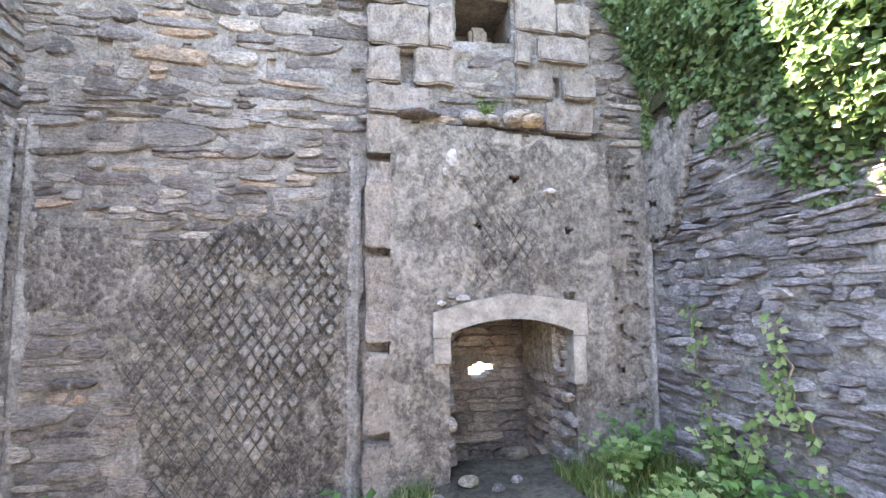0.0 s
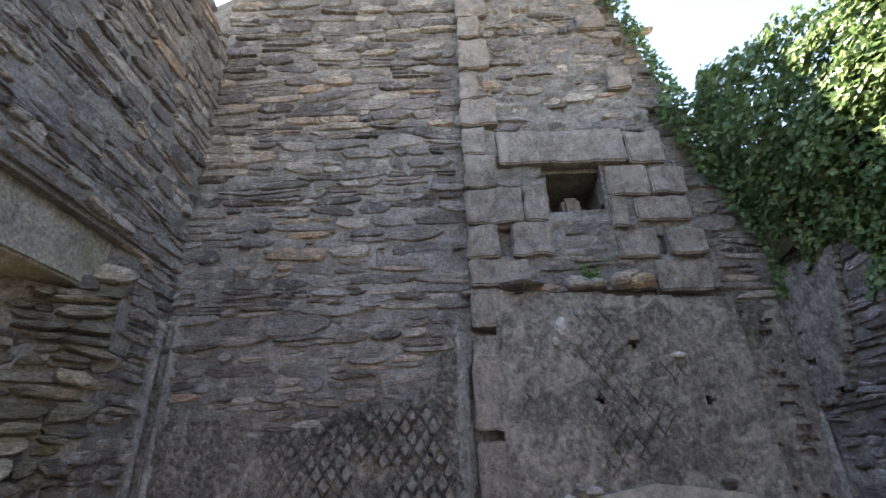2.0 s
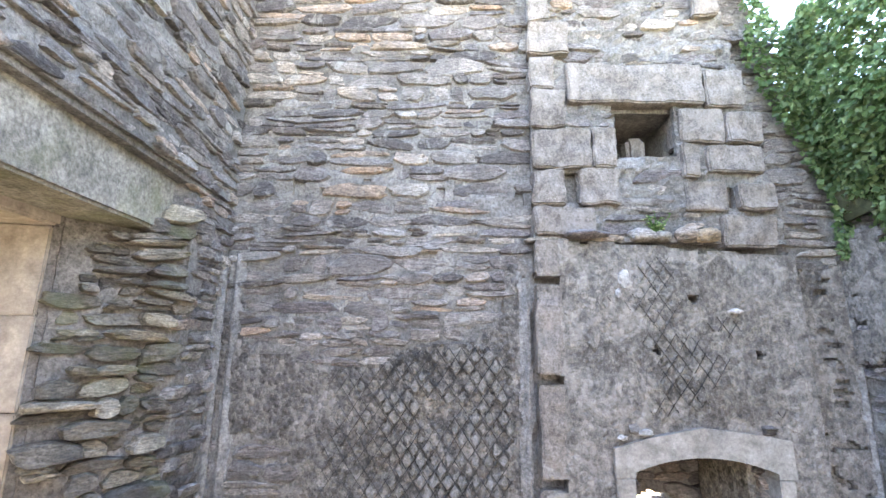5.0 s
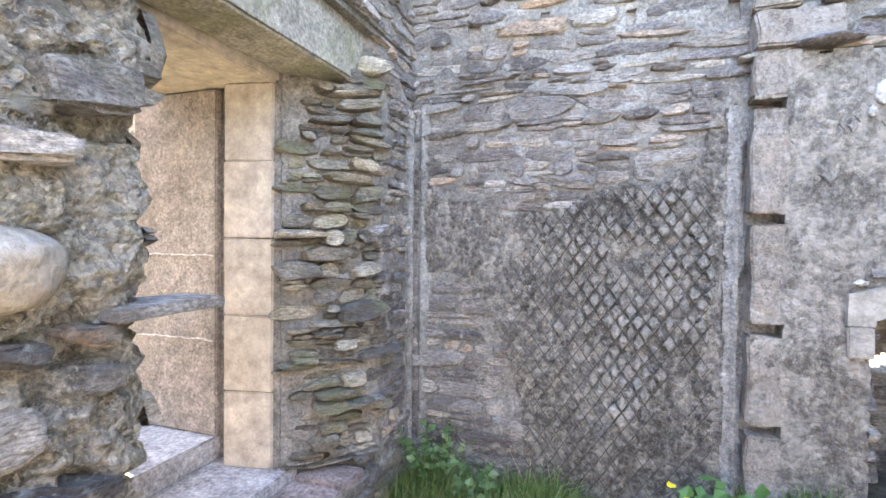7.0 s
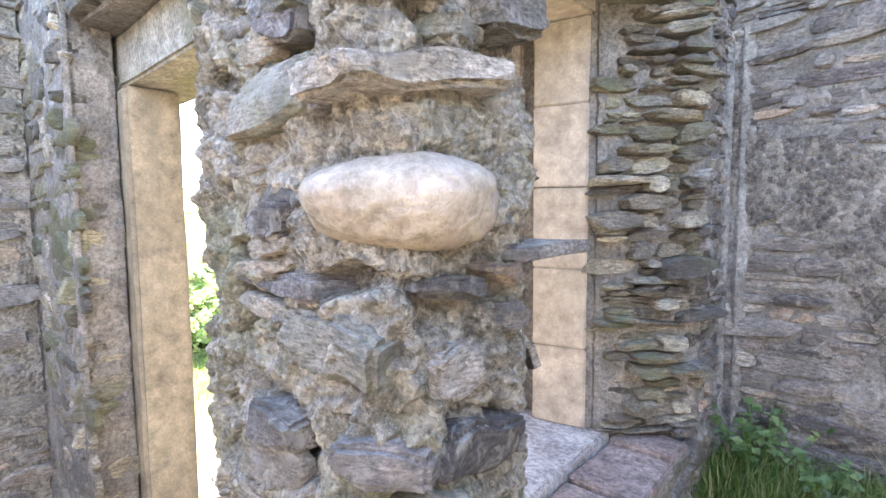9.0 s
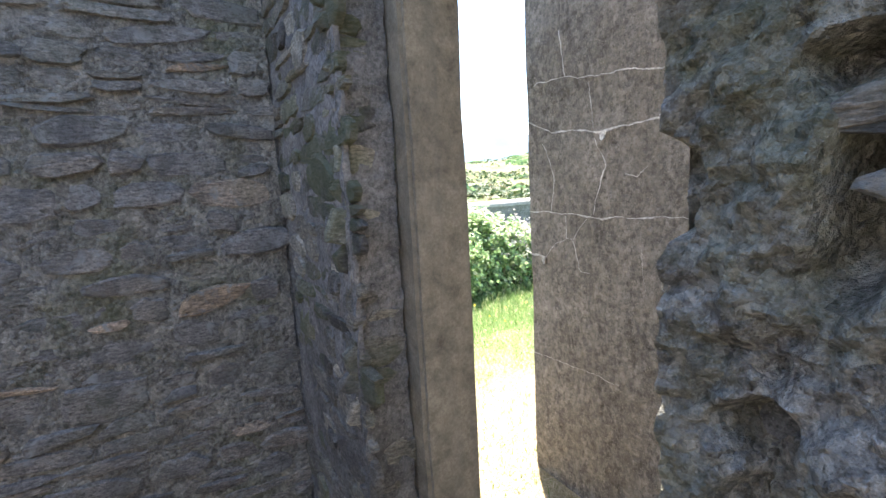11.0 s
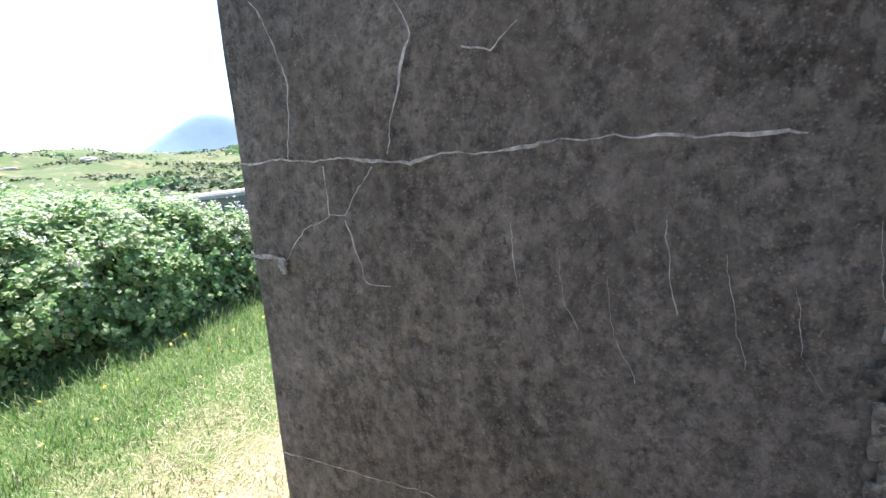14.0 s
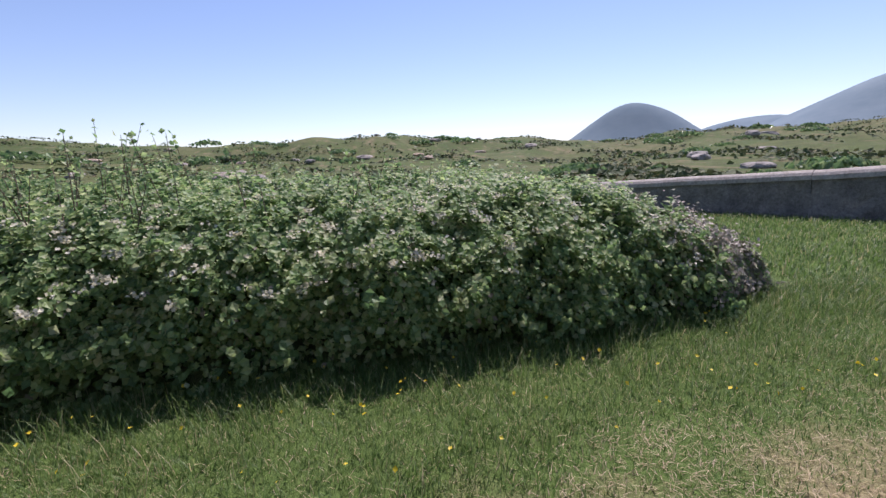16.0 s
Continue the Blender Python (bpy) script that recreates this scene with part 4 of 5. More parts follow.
door_head = wall("wall_over_door", box(-3.3, -2.13, DOOR_S + 0.05, DOOR_N, 2.5, 3.1, 3, 0.03), MORTAR, "rubble wall above the doorway")
rubble(door_head, (-3.2, DOOR_S + 0.05, 2.5), (1, 0, 0), (0, -1, 0), 1.0, 0.6, MOSSY, 63, course=(0.04, 0.09), wide=(0.1, 0.25), proud=(0.02, 0.06))
hall_west = ragged_wall("wall_hall_west", -4.2, -3.75, -1.9, 2.79, -0.2, lambda y: 2.75 + wob(y, 4, 5, 0.16), MORTAR, "sunlit rubble wall of the hall with a broken top", axis=1)
rubble(hall_west, (-3.75, -0.4, 0.0), (0, 1, 0), (1, 0, 0), 2.84, 2.75, TAN_STONE, 64, skin=0.03, lump=0.011, mortar=PIER_MORTAR, course=(0.045, 0.11), wide=(0.1, 0.32), proud=(0.006, 0.032), tilt=7, gap=0.022, stack=0.2, wave=0.04, near=lambda u, v: u > 1.0)

# ---- dark projecting wall ----
dark = wall("dark_wall", box(DARK_END, FACADE + 0.02, DARK_Y, DARK_Y + 0.32, -0.3, 2.75, 5, 0.006, 0.012, 3.0, 3.0), RENDER, "dark cement-rendered wall crossed by pale cracks")


def crack_line(points, width, seed):
    """A pale crack through a few turning points, ragged and of changing width."""
    vs, way = [], []
    for (xa, za), (xb, zb) in zip(points, points[1:]):
        n = max(2, int(math.hypot(xb - xa, zb - za) / 0.012))
        way += [(xa + (xb - xa) * i / n, za + (zb - za) * i / n) for i in range(n)]
    way.append(points[-1])
    for i, (x, z) in enumerate(way):
        (xa, za), (xb, zb) = way[max(0, i - 1)], way[min(len(way) - 1, i + 1)]
        d = math.hypot(xb - xa, zb - za)
        k = Vector((x * 9, z * 9, seed))
        x, z = x + 0.009 * noise.noise(k * 2) + 0.004 * noise.noise(k * 7), z + 0.009 * noise.noise(k * 2 + Vector((0, 0, 9))) + 0.004 * noise.noise(k * 7 + Vector((0, 0, 9)))
        w = width * (0.3 + 1.3 * abs(noise.noise(k)))
        sx, sz = -(zb - za) / d * w, (xb - xa) / d * w
        vs += [(x - sx, DARK_Y - 0.009, z - sz), (x + sx, DARK_Y - 0.009, z + sz)]
    from_arrays("crack", vs, [[2 * i, 2 * i + 2, 2 * i + 3, 2 * i + 1] for i in range(len(way) - 1)], CRACK, dark)


crack_line(((-3.665, 1.463), (-3.343, 1.458), (-3.179, 1.44), (-3.095, 1.455), (-2.99, 1.45), (-2.874, 1.463), (-2.556, 1.447)), 0.0034, 1)
crack_line(((-3.66, 1.92), (-3.481, 1.849), (-3.293, 1.839), (-3.204, 1.816), (-3.062, 1.829), (-2.9, 1.84), (-2.799, 1.807), (-2.715, 1.804), (-2.596, 1.816), (-2.36, 1.803)), 0.005, 2)
crack_line(((-3.665, 1.236), (-3.59, 1.233), (-3.545, 1.23)), 0.009, 3)
crack_line(((-3.545, 1.23), (-3.478, 1.304), (-3.396, 1.338), (-3.354, 1.337), (-3.269, 1.44)), 0.0022, 4)
crack_line(((-3.397, 1.444), (-3.396, 1.338)), 0.0022, 5)
crack_line(((-3.356, 1.328), (-3.307, 1.192), (-3.247, 1.183)), 0.0022, 6)
crack_line(((-3.545, 1.802), (-3.5, 1.715), (-3.468, 1.611), (-3.496, 1.462)), 0.0032, 7)
crack_line(((-3.216, 1.795), (-3.154, 1.675), (-3.185, 1.609), (-3.232, 1.46)), 0.0028, 8)
crack_line(((-3.65, 0.693), (-3.457, 0.695), (-3.299, 0.703), (-3.094, 0.698)), 0.0026, 9)
crack_line(((-3.6, 2.09), (-3.432, 2.092), (-3.237, 2.059), (-3.065, 2.048), (-2.7, 1.996)), 0.004, 10)
crack_line(((-2.9, 1.85), (-2.84, 1.885), (-2.789, 1.886), (-2.669, 1.866)), 0.003, 11)
crack_line(((-2.74, 2.15), (-2.748, 1.988), (-2.769, 1.82)), 0.003, 12)
crack_line(((-3.42, 2.3), (-3.403, 2.185), (-3.393, 2.091)), 0.003, 13)
crack_line(((-3.25, 2.04), (-3.241, 1.98), (-3.226, 1.84)), 0.0022, 14)
crack_line(((-3.05, 1.63), (-3.0, 1.62), (-2.95, 1.66)), 0.0014, 15)
for k in range(9):
    x, z = -2.98 + 0.085 * k, 1.33 - 0.05 * (k % 3)
    crack_line(((x, z), (x + 0.01, z - 0.1), (x + 0.02 + 0.012 * (k % 3), z - 0.18 + 0.03 * (k % 2))), 0.0008, 20 + k)
for k, (x, z, w, h) in enumerate(((-3.175, 1.803, 0.014, 0.018), (-2.79, 1.798, 0.03, 0.014), (-2.74, 1.796, 0.022, 0.012), (-3.56, 1.215, 0.012, 0.02))):
    vs, fs = slab_shape(lambda u, v: math.hypot((u - x) / w, (v - z) / h) < 1 + 0.5 * noise.noise(Vector((u * 50, v * 50, k))), x - 0.06, x + 0.06, z - 0.04, z + 0.04, 0.004, lambda u, v, d: (u, DARK_Y - 0.003 - d, v), 0.008)
    from_arrays("scar", vs, fs, CRACK, dark)
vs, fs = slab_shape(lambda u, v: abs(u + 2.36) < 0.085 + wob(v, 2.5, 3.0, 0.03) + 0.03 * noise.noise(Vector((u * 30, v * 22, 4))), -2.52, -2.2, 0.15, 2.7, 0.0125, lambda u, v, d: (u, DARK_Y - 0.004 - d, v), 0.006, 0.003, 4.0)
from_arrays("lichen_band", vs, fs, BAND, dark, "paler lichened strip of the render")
for z in (1.5, 1.83):
    vs, fs = slab_shape(lambda u, v: abs(v - z - wob(u, 9, z, 0.008)) < 0.0022, -2.26, -1.84, z - 0.03, z + 0.03, 0.003, lambda u, v, d: (u, 3.585 - d, v), 0.006)
    under(from_arrays("joint", vs, fs, CRACK), bpy.data.objects["window_1"])


# ---- plants ----
LEAF = ([(0, 0, 0), (-0.42, 0.45, 0.1), (0, 0.5, -0.02), (0.42, 0.45, 0.1), (0, 1.0, 0.06)], [[0, 2, 1], [0, 3, 2], [1, 2, 4], [2, 3, 4]])


def leaves(name, places, material, size, parent=None, seed=1, spread=1.0):
    """Many small folded leaves. places: (point, outward way)."""
    rnd, lv = np.random.RandomState(seed), np.array(LEAF[0])
    n = len(places)
    p = np.array([q[0] for q in places], float)
    out = np.array([q[1] for q in places], float) + rnd.normal(0, 0.55 * spread, (n, 3))
    out /= np.linalg.norm(out, axis=1)[:, None]
    tip = rnd.normal(0, 1, (n, 3)) + (0, 0, -0.5)
    tip -= (tip * out).sum(1)[:, None] * out
    tip /= np.linalg.norm(tip, axis=1)[:, None]
    side = np.cross(tip, out)
    s = rnd.uniform(size[0], size[1], n)[:, None, None]
    v = p[:, None] + s * (lv[None, :, 0:1] * side[:, None] + (lv[None, :, 1:2] - 0.5) * tip[:, None] + lv[None, :, 2:3] * out[:, None])
    f = (np.arange(n)[:, None, None] * 5 + np.array(LEAF[1])[None]).reshape(-1, 3)
    return from_arrays(name, v.reshape(-1, 3).tolist(), f.tolist(), material, parent)


def blades(name, spots, material, height, width=0.004, lean=0.45, seed=1):
    """Grass: a bent blade of three triangles at each spot."""
    rnd = np.random.RandomState(seed)
    p = np.array(spots, float)
    n = len(p)
    a = rnd.uniform(0, 2 * np.pi, n)
    h = rnd.uniform(height[0], height[1], n)[:, None]
    way = np.stack([np.cos(a), np.sin(a), np.zeros(n)], 1)
    side = np.stack([-np.sin(a), np.cos(a), np.zeros(n)], 1) * width
    l = rnd.uniform(0.1, 1, n)[:, None] * lean * h
    up = np.array([0, 0, 1.0])
    v = np.stack([p - side, p + side, p + way * l * 0.35 + up * h * 0.55 - side * 0.7, p + way * l * 0.35 + up * h * 0.55 + side * 0.7, p + way * l + up * h * 0.95], 1)
    base = np.arange(n)[:, None] * 5
    f = np.concatenate([base + [0, 1, 3], base + [0, 3, 2], base + [2, 3, 4]])
    ob = from_arrays(name, v.reshape(-1, 3).tolist(), f.tolist(), material)
    ob["kind"] = "stuff"
    return ob


def build_ivy():
    ivy = empty("ivy", (EAST - 0.1, 3.4, 2.3))
    tagged(ivy, "dense glossy green ivy hanging over the wall", "ivy")
    rnd, spots = random.Random(8), []
    def low_edge(y):
        return 1.98 + 0.42 * smooth(3.1, 3.85, y) + 0.3 * smooth(3.85, 4.15, y) + wob(y, 4, 1, 0.05)

    for _ in range(80000):
        y, z = rnd.uniform(1.6, 4.25), rnd.uniform(1.9, 3.8)
        low = low_edge(y)
        if z < low + 0.12 * rnd.random() ** 2 or z > 3.32 + 0.3 * smooth(3.4, 4.0, y) + 0.14 * noise.noise(Vector((y * 2.7, 0, 7))) + 0.06 * rnd.random():
            continue
        bulge = 0.04 + 0.12 * smooth(0, 0.7, z - low) + 0.1 * noise.noise(Vector((y * 2.2, z * 2.2, 0))) + 0.06 * noise.noise(Vector((y * 7, z * 7, 3)))
        spots.append(((EAST - bulge - rnd.uniform(-0.05, 0.03), y, z), (-1, -0.2, 0.45)))
    for _ in range(22000):
        x, z = rnd.uniform(0.75, 1.7), rnd.uniform(2.5, 5.0)
        edge = 1.42 - 0.3 * smooth(2.6, 3.5, z) - 0.22 * smooth(3.6, 4.7, z) + wob(z, 4, 4, 0.05)
        if x < edge or z > back_top(x) + 0.06 + wob(x, 8, 3, 0.05):
            continue
        spots.append(((x, BACK - 0.06 - 0.14 * smooth(0, 0.3, x - edge) - rnd.uniform(0, 0.05), z), (-0.3, -1, 0.5)))
    leaves("leaf_mass", spots, IVY, (0.02, 0.04), None, 4).parent = ivy
    bpy.data.objects["leaf_mass"].matrix_parent_inverse = Matrix.Translation(ivy.location).inverted()
    # Dark core added behind the leaves; its colour stands in for shade.
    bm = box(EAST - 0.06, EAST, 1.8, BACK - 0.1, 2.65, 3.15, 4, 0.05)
    under(part("shade_core", bm, IVY_SHADE), ivy)


build_ivy()


def scatter(n, seed, x0, x1, y0, y1, ok, zf):
    rnd, out = random.Random(seed), []
    for _ in range(n):
        x, y = rnd.uniform(x0, x1), rnd.uniform(y0, y1)
        if ok(x, y, rnd.random()):
            out.append((x, y, zf(x, y)))
    return out


def straw(x, y):
    """How worn and dry the turf is: a path along the house, fading towards the hedge."""
    return smooth(-5.85, -4.85, x + 0.5 * noise.noise(Vector((x * 0.9, y * 0.9, 3)))) * (0.75 + 0.5 * noise.noise(Vector((x * 1.7, y * 1.7, 6))))


def outside(x, y):
    return not (x > -4.25 and y < 2.9) and not (x > DARK_END - 0.02 and y > DARK_Y - 0.02)


tagged(blades("corner_grass", scatter(5200, 17, WEST + 0.05, -0.1, 3.78, 4.16, lambda x, y, r: r < 0.25 + 0.6 * smooth(-0.5, -1.0, x), floor_z), TURF, (0.06, 0.22), 0.0026, 0.9), "tall thin grass in the room corner", "grass")


def tuft(x, y):
    return 0.5 + 0.9 * noise.noise(Vector((x * 2.3, y * 2.3, 8))) + 0.5 * noise.noise(Vector((x * 7, y * 7, 2)))


tagged(blades("grass", scatter(190000, 1, -7.7, -2.2, 0.0, 10, lambda x, y, r: outside(x, y) and r > straw(x, y) * 1.15, land_z), TURF, (0.012, 0.05), 0.0024, 1.5), "fresh green grass below the hedge", "grass")
tagged(blades("grass_tufts", scatter(90000, 7, -7.6, -3.0, 0.0, 9.5, lambda x, y, r: outside(x, y) and r < tuft(x, y) * 0.6 and r > straw(x, y) * 1.5, land_z), TURF, (0.05, 0.15), 0.0024, 1.2), "uneven tufts of longer green grass", "grass")
tagged(blades("tall_grass", scatter(17000, 5, -7.5, -6.2, -1.5, 9, lambda x, y, r: r < smooth(-6.2, -7.1, x), land_z), TURF, (0.05, 0.19), 0.0026, 1.3), "long green grass at the foot of the hedge", "grass")
tagged(blades("dry_grass", scatter(110000, 2, -6.6, -2.2, 1.0, 9, lambda x, y, r: outside(x, y) and r < straw(x, y) + 0.12, land_z), DRY_GRASS, (0.008, 0.026), 0.002, 4.5), "short straw-coloured dry turf on a trodden path", "grass")
tagged(blades("lawn_grass", scatter(70000, 9, -15, -3.0, 8.5, 19, lambda x, y, r: r < 0.5 + 0.6 * tuft(x, y), land_z), TURF, (0.03, 0.13), 0.007, 1.2), "green grass between the hedge and the garden wall", "grass")
ob = leaves("flower_heads", [((p[0], p[1], p[2] + 0.09), (0.3, -0.2, 1)) for p in scatter(420, 15, -7.2, -5.6, 0.5, 7, lambda x, y, r: r < 0.25, land_z)], YELLOW, (0.02, 0.035), None, 3)
tagged(ob, "scattered yellow meadow flowers in the grass", "flowers", kind="stuff")
tagged(blades("room_grass", scatter(38000, 3, WEST, EAST, 2.6, 4.15, lambda x, y, r: r < 0.35 + 0.5 * smooth(3.0, 3.9, y) and not (FIRE_L - 0.1 < x < FIRE_R - 0.1 and y > 3.6), floor_z), TURF, (0.03, 0.11), 0.0025, 1.2), "short grass over the heaped earth of the room", "grass")
tagged(blades("wall_grass", scatter(16000, 33, WEST, 0.1, 3.75, 4.17, lambda x, y, r: r < 0.3 + 0.6 * smooth(3.8, 4.1, y), floor_z), TURF, (0.04, 0.14), 0.0028, 1.3), "lush grass along the foot of the back wall", "grass")


tagged(blades("wall_top_grass", [(x, BACK + 0.08 + 0.1 * abs(math.sin(x * 91)), back_top(x)) for x in (0.15 + 0.9 * (k * 0.618 % 1) for k in range(420)) if noise.noise(Vector((x * 6, 0, 2))) > -0.1], TURF, (0.05, 0.17), 0.003, 0.9), "dry grass tufts on the broken wall top", "grass")


def build_hedge():
    hedge = empty("bramble_hedge", (-8.0, 4.0, 0))
    tagged(hedge, "broad dense bramble hedge with pale blossom in the sun", "hedge")
    rnd = random.Random(12)

    def face(y):
        return -6.95 - 0.45 * smooth(5.5, 8.0, y) + 0.25 * noise.noise(Vector((y * 0.8, 0, 1)))

    def run_out(y):
        """The hedge sinks and narrows in a rounded end to the north."""
        return math.sqrt(max(0.0, 1 - max(0.0, (y - 4.9) / 3.1) ** 2.2))

    def skin(y, s, sink=0.0):
        """Point on the hedge's surface: s runs from the foot over the shoulder (1) to the back (2)."""
        k = run_out(y)
        if s < 1:
            a = s * math.pi / 2
            x, z = face(y) - 1.15 * k * (1 - math.cos(a)) ** 1.2, 1.12 * math.sin(a) ** 0.85
            n = Vector((math.cos(a) + 0.15, 0.05, math.sin(a) * 0.9 + 0.2))
        else:
            x, z, n = face(y) - 1.15 * k - 2.7 * k * (s - 1), 1.12 + 0.16 * smooth(1, 1.8, s), Vector((0.2, 0, 1))
        z *= k * (1 + 0.1 * noise.noise(Vector((x * 0.9, y * 0.9, 2))))
        n.normalize()
        p = Vector((x, y, z))
        d = 0.16 * noise.noise(p * 1.9) + 0.12 * noise.noise(p * 4.3 + Vector((3, 0, 0))) + 0.06 * noise.noise(p * 10)
        p = p + n * (d * (0.4 + 0.6 * k) - sink)
        p.z = max(p.z, 0.02)
        return p, n

    fresh, dry = [], []
    for _ in range(105000):
        y, s = rnd.uniform(-2.5, 8.35), rnd.random() * 2
        s = s if s < 1 else 1 + (s - 1) ** 1.3
        p, n = skin(y, s, rnd.random() ** 2 * 0.16)
        if p.z < 0.24 and rnd.random() < 0.6:
            continue
        (dry if rnd.random() < smooth(5.9, 7.6, y) * 0.75 + 0.02 else fresh).append((tuple(p), tuple(n + Vector((0.1, 0, 0.35)))))
    # sprays of leaves that stand out of the mass
    for _ in range(900):
        y, s = rnd.uniform(-2.3, 7.6), rnd.random() ** 0.8 * 1.7
        p, n = skin(y, s)
        way = (n + Vector((rnd.gauss(0, 0.4), rnd.gauss(0, 0.4), 0.5))).normalized()
        long = rnd.uniform(0.12, 0.3)
        for k in range(22):
            q = p + way * long * (k / 22 - 0.2) + Vector((rnd.gauss(0, 0.035), rnd.gauss(0, 0.035), rnd.gauss(0, 0.03)))
            (dry if y > 6.9 else fresh).append((tuple(q), tuple(n + way)))
    under(leaves("foliage", fresh, BRAMBLE, (0.034, 0.078), None, 5), hedge)
    under(leaves("withered_foliage", dry, DRY_BRAMBLE, (0.03, 0.065), None, 9), hedge)
    petals = []
    for _ in range(420):
        y, s = rnd.uniform(-2.3, 6.8), 0.3 + rnd.random() * 1.1
        p, n = skin(y, s, -0.05)
        for k in range(rnd.choice((6, 12, 26))):
            petals.append((tuple(p + Vector((rnd.gauss(0, 0.028), rnd.gauss(0, 0.028), rnd.gauss(0, 0.014)))), tuple(n)))
    under(leaves("blossom", petals, CREAM, (0.022, 0.04), None, 6), hedge)
    # Dark sheet added under the leaves, coloured as the hedge's inner shade.
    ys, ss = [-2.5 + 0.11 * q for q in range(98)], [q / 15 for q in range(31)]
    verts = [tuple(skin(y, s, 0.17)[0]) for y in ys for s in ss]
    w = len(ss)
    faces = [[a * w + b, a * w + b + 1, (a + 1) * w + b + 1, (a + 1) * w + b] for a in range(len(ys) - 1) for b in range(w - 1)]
    under(from_arrays("inner_shade_sheet", verts, faces, HEDGE_SHADE), hedge)
    for k in range(85):
        y = rnd.uniform(-1.6, 4.5) if k % 3 else rnd.uniform(0.0, 2.2)
        p, n = skin(y, 0.75 + rnd.random() * 0.7)
        h = rnd.uniform(0.3, 0.6) + (0 if k % 3 else 0.25)
        bm = bmesh.new()
        m = Matrix.Translation(p + Vector((0, 0, h / 2 - 0.1))) @ Matrix.Rotation(rnd.uniform(-0.3, 0.3), 4, "X") @ Matrix.Rotation(rnd.uniform(-0.3, 0.3), 4, "Y")
        bmesh.ops.create_cone(bm, segments=5, radius1=0.006, radius2=0.002, depth=h, matrix=m)
        shoot = under(part("shoot", bm, STEM), hedge)
        tip = [(tuple(m @ Vector((rnd.gauss(0, 0.02), rnd.gauss(0, 0.02), h * (0.52 - q * 0.07)))), (0.6, 0.2, 0.6)) for q in range(9)]
        leaves("shoot_leaves", tip, BRAMBLE, (0.03, 0.065), shoot, k).matrix_parent_inverse = Matrix.Identity(4)


build_hedge()


# ---- garden wall, hills ----
def build_garden_wall():
    g = empty("garden_wall", (-18, 19, 0.6))
    tagged(g, "long low stone garden wall with a rounded cement coping", "garden wall")
    a, b = Vector((-17.5, 11.2, 0)), Vector((-0.1, 20.0, 0))
    way, n = (b - a).normalized(), 3
    length = (b - a).length / n
    side = Vector((way.y, -way.x, 0))
    for k in range(n):
        c = a + way * length * (k + 0.5)
        top = 0.70 + 0.055 * length * (k + 0.5)
        z = top - 1.95
        m = Matrix((way, side, Vector((0, 0, 1)))).transposed().to_4x4()
        m.translation = c
        bm = box(-length / 2, length / 2, -0.2, 0.2, z, z + 1.74, 5, 0.03)
        cope = bmesh.new()
        rings = []
        for i in range(41):
            x = -length / 2 + 0.004 + (length - 0.008) * i / 40
            sag = 0.02 * noise.noise(Vector((x * 0.8 + k * 7, 0, 3)))
            rings.append([cope.verts.new((x, -0.26 * math.cos(a), z + 1.745 + sag + 0.21 * max(0.0, math.sin(a)) ** 0.8)) for a in (math.pi * q / 8 for q in range(9))])
        for one, two in zip(rings, rings[1:]):
            for q in range(9):
                cope.faces.new((one[q], two[q], two[(q + 1) % 9], one[(q + 1) % 9]))
        cope.faces.new(rings[0])
        cope.faces.new(rings[-1][::-1])
        bmesh.ops.recalc_face_normals(cope, faces=cope.faces)
        for nm, mesh, mat in (("masonry", bm, MORTAR), ("coping", cope, SURROUND)):
            for v in mesh.verts:
                v.co.z += 0.055 * v.co.x
            bmesh.ops.transform(mesh, verts=mesh.verts, matrix=m)
            under(part(nm, mesh, mat), g)


build_garden_wall()


def build_hill(name, az, dist, high, half, seed, label):
    bm = bmesh.new()
    c = Vector((-3 - dist * math.sin(radians(az)), 3 + dist * math.cos(radians(az)), 0))
    bmesh.ops.create_grid(bm, x_segments=60, y_segments=40, size=1)
    side = Vector((math.cos(radians(az)), math.sin(radians(az)), 0))
    deep = Vector((-math.sin(radians(az)), math.cos(radians(az)), 0))
    for v in bm.verts:
        u, w = v.co.x, v.co.y
        r = math.hypot(u, w)
        z = high * (0.76 * math.exp(-((r * 2.5) ** 2)) + 0.24 * max(0.0, 1 - r * r) ** 2.5) * (1 + 0.06 * noise.noise(Vector((u * 4, w * 4, seed)))) if r < 1 else 0
        z *= smooth(1.0, 0.7, r)
        v.co = c + side * u * half + deep * w * half * 0.8 + Vector((0, 0, z - 5))
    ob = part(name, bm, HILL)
    for p in ob.data.polygons:
        p.use_smooth = True
    tagged(ob, label, "hill", kind="structure")


build_hill("backdrop_hill", 52.4, 2600, 272, 760, 1, "rounded hill on the horizon, haze painted in as blue-grey")
build_hill("backdrop_saddle", 41, 3100, 205, 1150, 3, "low saddle between the hills, haze painted in as blue-grey")
build_hill("backdrop_ridge", 29, 3000, 355, 1500, 2, "long mountain ridge, haze painted in as blue-grey")


